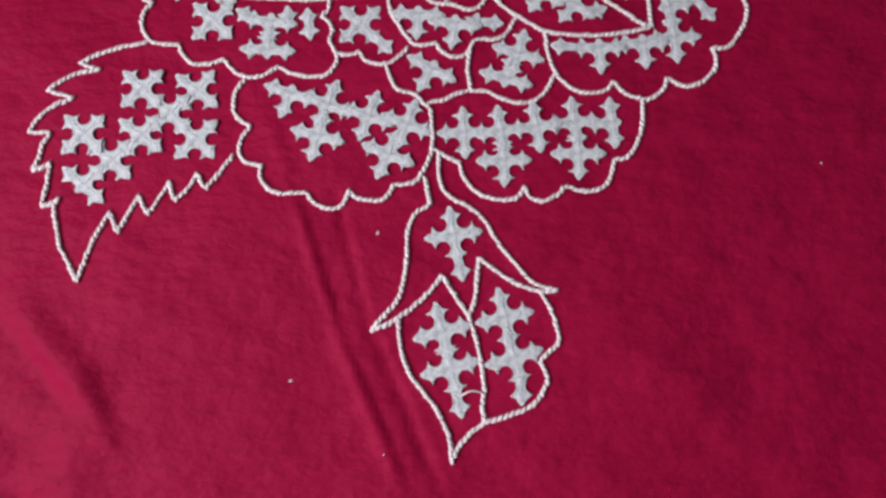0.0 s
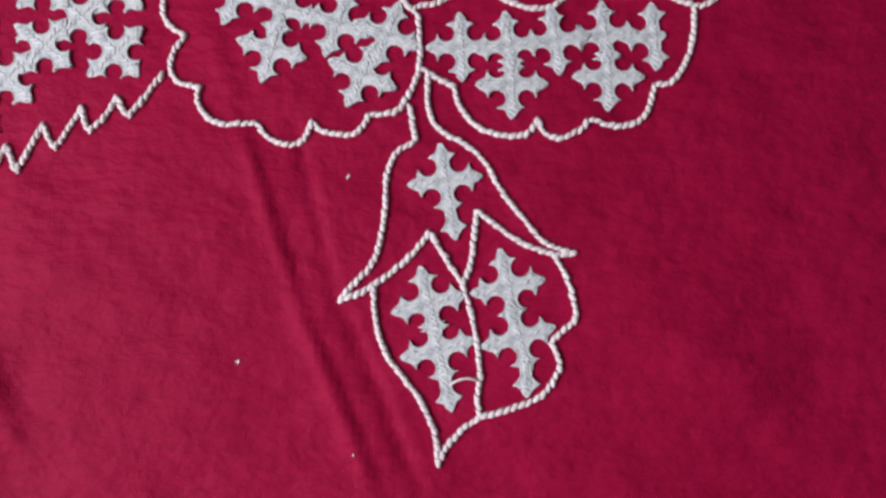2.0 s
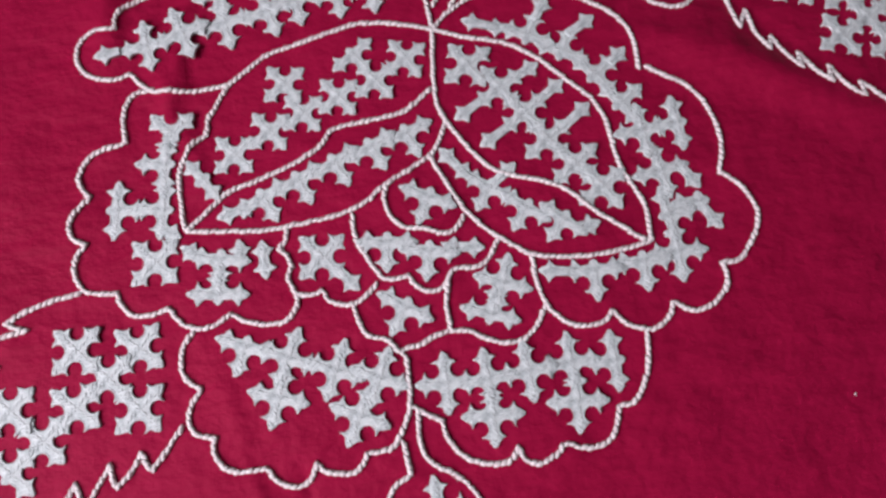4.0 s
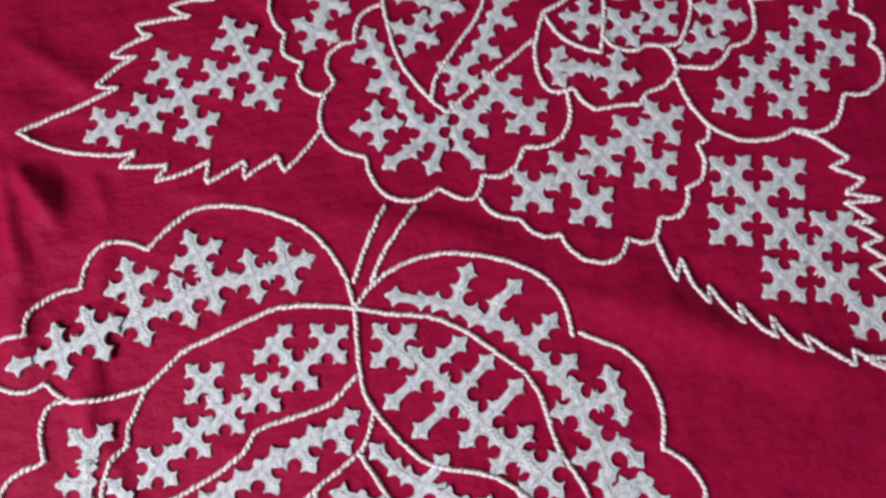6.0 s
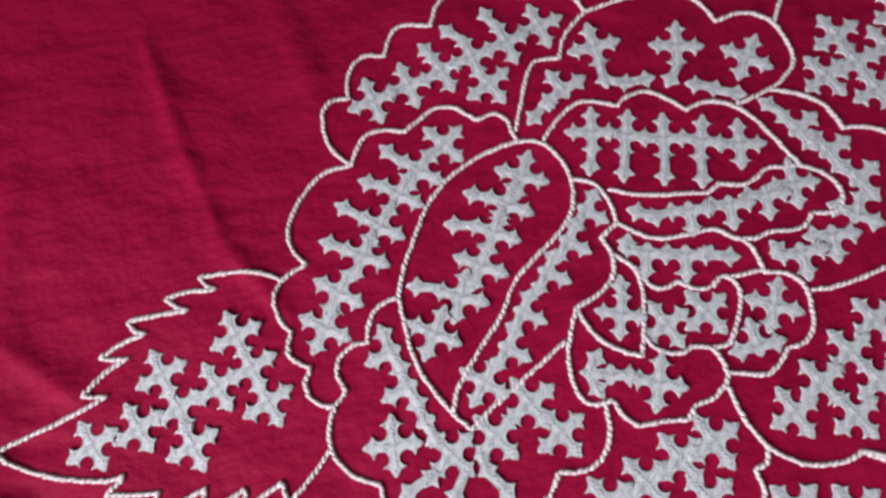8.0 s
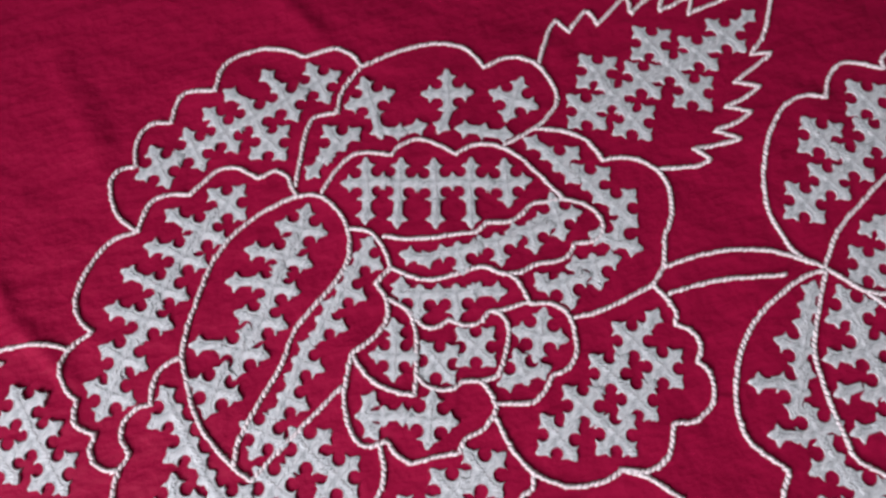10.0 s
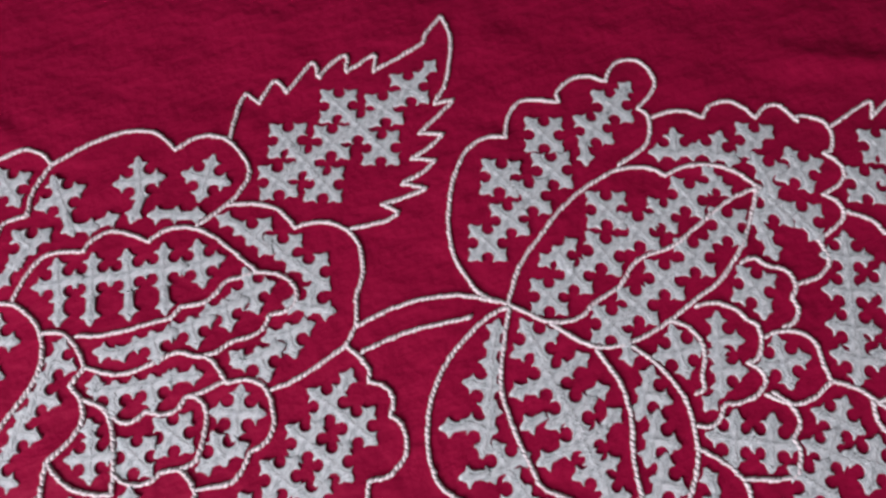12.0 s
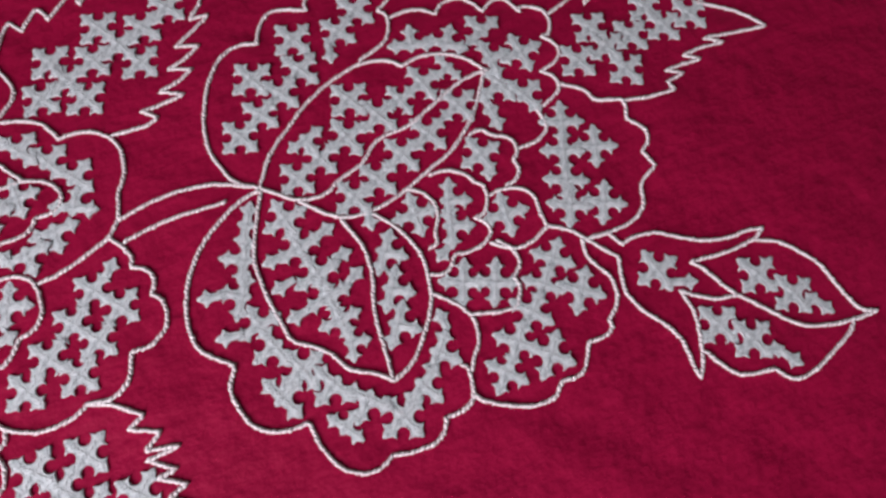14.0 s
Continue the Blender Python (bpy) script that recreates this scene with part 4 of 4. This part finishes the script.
leaf_d = motif("embroidered_leaf", "upright toothed leaf between two flowers, white cross filling", "toothed leaves")
shape = stitched_outline("leaf_outline", [
    [(183.3, 281.5, 1), (187.5, 287.4, 0), (191.4, 292.7, 0), (194.6, 294.9, 1), (196.9, 289.3, 1), (201.3, 292.8, 0), (205.5, 294.5, 0), (206.6, 288.8, 1), (211.8, 291.6, 0), (219.3, 295.5, 0), (218.6, 288.9, 1), (223.8, 291.7, 0), (230.6, 292.7, 0), (227.7, 286.8, 1), (233, 287.4, 0), (239.3, 288.2, 0), (235.9, 282.6, 1), (245.2, 283.4, 0), (256.1, 285, 0), (257.8, 287.3, 0), (266.5, 291.8, 1)],
    [(266.5, 291.8, 1), (265.4, 282.4, 0), (260.8, 274.5, 0), (255.4, 267.1, 0), (248.7, 262.5, 1), (255.4, 260.6, 1), (247.4, 257.7, 0), (239.6, 255, 1), (246.7, 251, 1), (239.6, 248.6, 0), (233.1, 248.1, 1), (240.3, 243.7, 1), (234.2, 242, 0), (226.8, 241.6, 1), (233.2, 236.5, 1), (226.5, 236.8, 0), (218, 238.2, 1), (221.7, 233.1, 1), (216.4, 232.6, 0), (205.7, 235.3, 1)],
], leaf_d)
crosses(shape, 5.6, [(220.1, 276.1, 22), (233.2, 268.2, 21), (199.9, 272.6, 22), (212.6, 265.2, 21), (226.2, 256.1, 20), (191.6, 260.6, 21), (204.3, 252.8, 20), (202, 262.6, 21), (223, 266.3, 21), (244.1, 271.1, 21)])
knobs(shape, [(254.2, 275.5, 26, 5.5)])

stem_bc = motif("stitched_stem", "curved double-line stem of twisted off-white thread", "stems")
shape = stitched_outline("strand", [
    [(194.3, 206.4, 0), (203.2, 206.5, 0), (213.3, 205.2, 0), (222.8, 202.2, 0), (229.9, 198.2, 0), (236.2, 193, 0)],
], stem_bc)
shape = stitched_outline("strand", [
    [(192.3, 198.7, 0), (201.4, 198.4, 0), (209.8, 197.4, 0), (217.7, 195.3, 0), (226.5, 193.1, 0)],
], stem_bc)

flower_c = motif("embroidered_flower", "large end flower in white thread with overlapping scalloped petals", "large flowers")
shape = stitched_outline("petal", [
    [(238.1, 191.5, 1), (232.6, 197.4, 0), (230.9, 203.9, 0), (230.5, 212.4, 0), (233, 220.8, 0), (237.7, 229.4, 0), (242.8, 236, 0), (248.7, 241.1, 0), (254.6, 243.6, 0), (259.9, 243.1, 0), (264.4, 240.8, 1), (268.4, 246.7, 0), (274.3, 250.2, 0), (279.5, 248.9, 0), (286.5, 244, 1), (288.2, 247.9, 0), (294.9, 249.8, 0), (300.6, 248.2, 0), (304.8, 243.8, 1), (309.4, 247.7, 0), (315.2, 247.9, 0), (319.6, 243.9, 0), (319.8, 237, 0), (316, 232.7, 0), (308.7, 230, 1), (310.3, 225.9, 0), (306.7, 219.5, 0), (301.5, 216.5, 0), (292.1, 215.3, 0)],
], flower_c)
crosses(shape, 5.2, [(251.5, 214.9, 28)])
crosses(shape, 5.4, [(291.7, 229.9, 22), (241.7, 211.2, 21)])
crosses(shape, 5.6, [(261.3, 218.4, 26)])
crosses(shape, 5.8, [(255.7, 228.6, 16), (276.1, 235.7, 17), (272.0, 223.4, 17), (301.8, 234.5, 22)])
knobs(shape, [(309.6, 238.6, 22, 7), (284.0, 222.2, -116, 5.5)])
shape = stitched_outline("petal", [
    [(309.7, 225, 1), (317.3, 224, 0), (322.4, 221.3, 0), (325.8, 216.9, 1), (330.2, 219.5, 0), (336.5, 218.5, 0), (340.3, 213.9, 0), (341.6, 209.2, 1), (347.5, 210.9, 0), (351.3, 209.6, 0), (353, 205.5, 0), (353.7, 201.6, 1), (354.4, 203.4, 0), (358.3, 201.3, 0), (361.2, 197.6, 0), (361.4, 193.8, 0), (359.4, 190.1, 0), (356.8, 187.9, 1), (354.2, 188.6, 1), (356.5, 182.8, 0), (355, 178.6, 0), (350.7, 176.9, 0), (345.5, 176.8, 1), (347.8, 172.9, 0), (348, 169, 0), (345.6, 166.8, 0), (339.9, 165.4, 0), (335.1, 165.5, 1), (335, 160.5, 0), (333.7, 157.2, 0), (328.9, 155.4, 0), (324.3, 155.5, 0), (320.1, 156.6, 0)],
], flower_c)
crosses(shape, 5.8, [(311.0, 210.6, -31, (0, 1, 2,)), (322.0, 204.3, -44, (0, 1, 2,)), (336.6, 202.0, 12, (0, 1, 2,)), (332.5, 191.0, -5, (0, 1, 3,)), (343.6, 187.1, -7), (329.6, 180.7, 4, (1, 2, 3,)), (334.4, 172.2, 13, (0, 1, 3,)), (321.1, 173.9, -9, (1, 3,))])
shape = stitched_outline("petal", [
    [(238.1, 191.5, 1), (243.1, 196.7, 0), (249.2, 201.7, 0), (256.9, 205.5, 0), (266.3, 210, 0), (276.2, 213, 0), (287.4, 214.1, 0), (294.9, 212.8, 0), (301, 209, 0), (303.4, 205.3, 1), (310.6, 205, 0), (318.5, 201.9, 0), (324.5, 196.2, 0), (327.2, 190.9, 0), (329, 187.3, 1)],
    [(328, 188.2, 1), (320.3, 188.9, 0), (311.7, 188, 0), (301.8, 185.8, 0), (292.8, 184.2, 0), (282.5, 185.4, 0), (276.9, 183.8, 0), (271.7, 180.9, 0), (261.9, 179.8, 0), (255.2, 177.9, 0), (247.1, 180.8, 0), (241.8, 186.7, 0), (238.4, 191.3, 0)],
], flower_c)
crosses(shape, 4.4, [(317.4, 196.0, 13, (1, 2, 3,))])
crosses(shape, 4.8, [(295.5, 194.1, 6)])
crosses(shape, 5.0, [(259.8, 198.6, 7, (0, 2, 3,))])
crosses(shape, 5.2, [(260.6, 190.0, 14), (250.4, 187.7, 16)])
crosses(shape, 5.6, [(305.9, 195.6, 2)])
crosses(shape, 5.8, [(280.5, 203.7, 15), (272.4, 191.9, 8), (286.0, 193.0, 16)])
shape = stitched_outline("petal", [
    [(328, 188.2, 1), (323.7, 183.8, 0), (318.6, 179.1, 0), (312.7, 174.5, 0), (300.9, 168.5, 0), (290.1, 166.6, 0), (279.6, 164.7, 0), (270.2, 164.2, 0), (261.9, 165.2, 0), (255, 168.5, 0), (250.1, 174.8, 0), (246.9, 180.4, 0)],
], flower_c)
crosses(shape, 5.6, [(262.9, 171.5, 15), (273.1, 173.1, 15), (284.9, 176.2, 15), (296.9, 177.9, 15), (311.9, 181.6, 15)])
shape = stitched_outline("petal", [
    [(237.9, 190.4, 1), (231.8, 182.3, 0), (226.3, 174.3, 0), (223.4, 167.1, 0), (221.8, 157, 0), (221.5, 147.4, 0), (221.7, 140.8, 0), (226.7, 135.4, 0), (229.8, 130.1, 0), (231.9, 123.4, 0), (237.3, 118.8, 0), (241.7, 112.8, 1)],
    [(255.1, 167.2, 0), (256.3, 156.1, 0), (254, 146.2, 0), (249.3, 137.7, 0), (246.5, 130.8, 0), (244, 121.7, 0), (241.7, 114.2, 0)],
], flower_c)
crosses(shape, 4.4, [(236.6, 130.5, -18, (0, 1, 3,))])
crosses(shape, 5.0, [(237.4, 138.6, -5)])
crosses(shape, 5.6, [(239.6, 177.3, 5)])
crosses(shape, 5.8, [(238.6, 166.3, -1), (239.0, 155.1, -0), (238.1, 146.9, -5)])
knobs(shape, [(228.2, 167.3, 176, 4.1), (249.7, 167.0, 6, 4.5), (226.4, 157.9, 178, 5.7), (250.0, 156.6, -8, 4.3), (225.8, 147.1, 178, 5.0), (249.9, 148.8, 15, 4.7)])
shape = stitched_outline("petal", [
    [(265.3, 163.5, 1), (269.1, 155.3, 0), (271, 145.1, 0), (269.7, 137.5, 0), (265.8, 128.8, 0), (260.4, 122.7, 0), (255.2, 118.6, 0), (249.3, 114.6, 0), (242.3, 113, 1)],
], flower_c)
crosses(shape, 5.6, [(261.3, 150.1, -44, (0, 1, 3,)), (256.4, 138.3, -44, (0, 1, 3,)), (251.8, 127.4, -43, (0, 1, 3,))])
knobs(shape, [(262.7, 161.1, -107, 5.5)])
shape = stitched_outline("petal", [
    [(237.5, 190.6, 1), (231.4, 191, 0), (223.8, 188.8, 0), (215.9, 185.7, 0), (208.1, 180.4, 0), (201.4, 172.6, 0), (196.8, 162.6, 0), (196.4, 154.3, 0), (200, 148.2, 0), (203, 144.1, 1), (198.5, 138.5, 0), (197.8, 131.9, 0), (199, 125.1, 0), (203.8, 119.9, 0), (208.4, 117.8, 0), (213.2, 116.9, 1), (212.8, 111.8, 0), (213.2, 105.7, 0), (215.2, 99.5, 0), (220.2, 94.6, 0), (225.4, 93.6, 0), (229.6, 94.7, 1), (234.7, 92.2, 0), (241.8, 90.4, 0), (246.7, 92.1, 0), (249, 94.9, 1), (253.4, 93.7, 0), (258.3, 94.5, 0), (260.6, 97.1, 0), (262.9, 102.9, 0), (262.1, 105.5, 1)],
    [(266.2, 130.4, 1), (270.6, 123.8, 0), (273.4, 116.4, 0), (271.1, 109.1, 0), (266.9, 105.5, 0), (263.6, 102.3, 0)],
], flower_c)
crosses(shape, 5.6, [(228.1, 182.4, -39, (1, 3,)), (221.7, 172.3, -39, (1, 2, 3,)), (215.5, 162.2, -38, (1, 2, 3,))])
crosses(shape, 5.3, [(215.2, 150.8, -2, (0, 1, 2,))])
crosses(shape, 4.6, [(221.6, 109.3, 24, (0, 1, 3,))])
crosses(shape, 5.6, [(216.1, 142.6, 11, (1, 2, 3,)), (248.1, 107.0, 15, (0, 2, 3,)), (257.7, 112.7, 36, (0, 2, 3,))])
crosses(shape, 5.8, [(219.5, 131.7, 12), (210.1, 127.5, 15, (0, 1, 3,)), (225.6, 122.5, 21, (1, 2, 3,)), (231.9, 112.9, 32, (1, 2, 3,)), (238.0, 102.3, 16)])
knobs(shape, [(205.4, 167.7, 159, 6), (204.3, 153.3, 158, 6), (264.9, 122.0, 80, 5)])
shape = stitched_outline("petal", [
    [(279.6, 164.7, 1), (283.1, 161.2, 0), (284.6, 155.4, 0), (282.9, 150.4, 0), (278.7, 146, 0), (277.9, 143, 0), (274.4, 142.9, 0)],
], flower_c)
crosses(shape, 5.6, [(277, 155.5, -12)])
shape = stitched_outline("petal", [
    [(288.9, 164.8, 1), (294.8, 163, 0), (299, 158.8, 0), (300.4, 154.5, 0), (302.2, 151.3, 0), (300.4, 146.4, 0), (296.3, 143, 0), (293.3, 143.7, 1), (295.4, 139.9, 0), (294.4, 135.8, 0), (289.2, 134.4, 0), (283.9, 135.1, 0), (280.4, 136.6, 0), (277.5, 134, 0), (273.5, 133.1, 0), (269.9, 135.4, 1)],
], flower_c)
crosses(shape, 5.6, [(289.2, 153.6, -33, (0, 1, 3,)), (284.9, 145.6, -33, (0, 1, 3,))])
knobs(shape, [(276.6, 138.7, -157, 6)])
shape = stitched_outline("petal", [
    [(309, 169.8, 1), (313.6, 169.5, 0), (315.7, 165.5, 0), (320.1, 161.4, 0), (320.1, 156.2, 0), (316.4, 153.4, 1), (316.2, 149.8, 0), (312.8, 147.1, 0), (309, 147.5, 0)],
], flower_c)
crosses(shape, 5.6, [(307.9, 161.4, -1)])
knobs(shape, [(306.4, 154.1, -125, 2.5)])
shape = stitched_outline("petal", [
    [(302.5, 147.4, 1), (307.3, 146.8, 0), (313, 143.1, 0), (314.6, 138.4, 0), (313.1, 133.3, 0), (312.3, 127.8, 1), (305.5, 126.2, 0), (298.2, 127.4, 0), (292.7, 133.4, 0)],
], flower_c)
crosses(shape, 5.6, [(302.8, 138.8, -13)])
shape = stitched_outline("petal", [
    [(295.2, 132.9, 1), (297.4, 127.9, 0), (296.9, 122.4, 0), (292.5, 119.5, 1), (291.9, 115.4, 0), (287.8, 111.4, 0), (283.6, 111.9, 0), (276.2, 115.6, 0), (273.9, 117.1, 0)],
], flower_c)
crosses(shape, 5.6, [(277.3, 127.2, -34), (286.1, 121.5, -34)])
shape = stitched_outline("petal", [
    [(348.3, 168.8, 1), (354, 162.5, 0), (355.8, 156.4, 0), (363.7, 151.4, 0), (360.5, 144.8, 1), (363.3, 137.8, 0), (361.4, 133.8, 0), (357.1, 131.8, 1), (357.6, 125, 1), (349.4, 122.2, 0), (345.3, 116.2, 0), (339.9, 113.5, 0), (332.3, 113.6, 0), (322.3, 116.5, 1)],
    [(312.3, 127.8, 1), (318.1, 122, 0), (320.9, 116.2, 1)],
], flower_c)
crosses(shape, 5.6, [(339.8, 156.5, -35), (333.7, 147.2, -36), (344.3, 142.5, -36), (327.7, 137.6, -36), (323.4, 129.5, -36), (333.8, 124, -36)])
shape = stitched_outline("petal", [
    [(319.7, 117.6, 1), (317.2, 112.4, 0), (318.2, 107, 0), (319.4, 100.7, 0), (316.5, 94.3, 0), (310.4, 90.8, 1), (309.2, 87.8, 0), (304.9, 87.4, 0), (300.2, 88.7, 1), (294.2, 82.8, 0), (290.2, 82.1, 0), (285.7, 83.5, 1), (280.2, 80.9, 0), (273.7, 82.6, 0), (267.1, 87, 0), (261.9, 92.1, 0), (259.9, 95.9, 1)],
], flower_c)
crosses(shape, 5.2, [(299.0, 111.9, 42), (272.4, 95.5, 34)])
crosses(shape, 5.4, [(307.0, 117.5, 36)])
crosses(shape, 5.6, [(290.3, 106.8, 31), (280.6, 101.4, 37)])
crosses(shape, 5.8, [(308.4, 103.7, 39), (287.3, 92.4, 37)])


bud_c = motif("embroidered_bud", "sideways white outlined bud with two sepals and cross filling", "buds")
shape = stitched_outline("sepal", [
    [(321.1, 116.5, 1), (328.1, 114.4, 1), (329.7, 108.7, 1), (334.6, 108.5, 0), (342.1, 105.5, 0), (347.7, 100, 0), (353.6, 94.9, 0), (362.5, 90.3, 0), (369.2, 88.9, 0), (374.4, 86.4, 1), (369.8, 85.1, 1), (361.6, 86.2, 0), (354.2, 88.1, 0), (345.7, 91, 1), (347.9, 86.8, 0), (349.5, 79.8, 0), (351.5, 73.5, 1)],
    [(320.9, 116.2, 1), (324.2, 109.3, 0), (326.1, 105.7, 1), (322.6, 99.8, 0), (320.6, 94.3, 0), (321.8, 86.7, 0), (325.1, 78.9, 0), (326.2, 71.5, 0), (324.4, 65.1, 0), (323.5, 59.7, 1), (327.5, 63.1, 0), (332.4, 70.7, 0), (335.7, 77.5, 0), (336.4, 85.1, 1), (339.5, 81.3, 0), (345.2, 76.3, 0), (351.5, 73.5, 1)],
], bud_c)
crosses(shape, 5.6, [(334.1, 94.9, -3)])
knobs(shape, [(341.2, 85.8, -27, 9)])
shape = stitched_outline("petal", [
    [(369.4, 84.6, 1), (374.8, 80.4, 0), (379.1, 73.5, 0), (382.2, 65.5, 0), (382.4, 57.2, 0), (383.4, 47.3, 0), (388.1, 43.3, 1), (379.1, 45.6, 0), (369.6, 49.5, 0), (363.2, 53.8, 0), (358.8, 60.1, 0), (355.1, 67.4, 0), (351.5, 73.5, 1)],
], bud_c)
crosses(shape, 5.6, [(361.8, 74.9, 10), (367.6, 63.4, 9)])
knobs(shape, [(374.1, 53.4, -68, 6.5), (371.9, 58.7, 6, 4)])
shape = stitched_outline("petal", [
    [(330.2, 65.2, 1), (331.5, 60.5, 0), (333.7, 54.7, 0), (338.1, 51.3, 0), (345.6, 48.5, 1), (347, 44.7, 0), (349.5, 41.9, 0), (356.1, 40.8, 0), (366.1, 41.9, 0), (374.1, 43.2, 0), (378.6, 45.1, 1)],
], bud_c)
crosses(shape, 5.6, [(339.6, 69.4, 7), (345.7, 59.7, 7)])
knobs(shape, [(352.8, 46.7, -66, 7.5), (350.1, 52.9, -24, 4.5)])

leaf_e = motif("embroidered_leaf", "slim toothed leaf above the end flower, white cross filling", "toothed leaves")
shape = stitched_outline("leaf_outline", [
    [(362.3, 195, 1), (369.5, 195.9, 0), (377, 196.8, 0), (380.5, 196.1, 0), (377.1, 191.7, 1), (384.8, 193.8, 0), (393.3, 194.6, 0), (388.4, 190, 1), (395.7, 189, 0), (403.9, 187.6, 0), (399.6, 184.8, 1), (406.5, 182.6, 0), (406.8, 186.7, 0), (411.7, 182.1, 0), (408.7, 179.2, 1), (413.3, 175.3, 0), (421.1, 169.2, 1), (414.5, 168.9, 1), (421, 162.5, 0), (426.8, 155.5, 0), (430.8, 146.7, 1)],
    [(430.8, 146.7, 1), (421, 150.1, 0), (406.7, 155.3, 1), (411.7, 150.1, 1), (403.1, 152.6, 0), (395.1, 153.9, 1), (399.5, 149.1, 1), (391.9, 151.1, 0), (385.5, 152.3, 1), (390.1, 147.9, 1), (382.8, 148.4, 1), (382.7, 144.4, 1), (373.4, 146.9, 0), (364.6, 150.8, 1)],
], leaf_e)
crosses(shape, 5.6, [(372.2, 182, 14), (359.5, 172.8, 14), (372.4, 172, 13), (383.6, 171.2, 13), (372.9, 160.7, 13), (396.2, 178.2, 13), (396.9, 167.9, 13), (408.8, 166.6, 13)])


# ---- small things on the cloth ----
def lint(x, y, turn, long):
    """A speck of pale fluff on the cloth."""
    verts, faces = [], []
    rng = random.Random(int(abs(x) + abs(y)))
    for k in range(3):
        q = Vector((x + rng.uniform(-0.3, 0.3) * long, y + rng.uniform(-0.3, 0.3) * long))
        add_stitch(verts, faces, q, Vector((math.cos(turn + k), math.sin(turn + k))), 0.16, 0.35 * long, 0.0, len(verts) > 0)
    tagged(new("lint_speck", link_mesh("lint_speck", verts, faces, ROPE)), "tiny pale speck of lint lying on the red cloth", "lint", "lint specks")


for x, y, turn, long in ((118.2, 18.0, 0.4, 1.0), (-13.4, 10.3, 1.2, 0.9), (-40.2, -28.3, 0.2, 1.1), (-40.1, -28.6, 2.0, 1.0), (-16.6, -50.0, 1.0, 0.7), (-13.6, 9.9, 0.3, 0.8)):
    lint(x, y, turn, long)


def loose_thread(points):
    curve = bpy.data.curves.new("loose_thread", "CURVE")
    curve.dimensions, curve.bevel_depth, curve.bevel_resolution = "3D", 0.00028, 2
    line = curve.splines.new("NURBS")
    line.points.add(len(points) - 1)
    for pt, (x, y, z) in zip(line.points, points):
        pt.co = (x * 0.001, y * 0.001, cloth_height(x, y) + z * 0.001, 1)
    line.use_endpoint_u = True
    ob = new("loose_thread", curve)
    ob.data.materials.append(ROPE)
    tagged(ob, "short loose white thread end curling off the bud", "thread")


loose_thread([(4.9, -37.4, 0.9), (6.2, -36.5, 1.6), (8.2, -35.8, 2.0), (10.0, -36.3, 1.6), (11.0, -36.9, 0.9)])
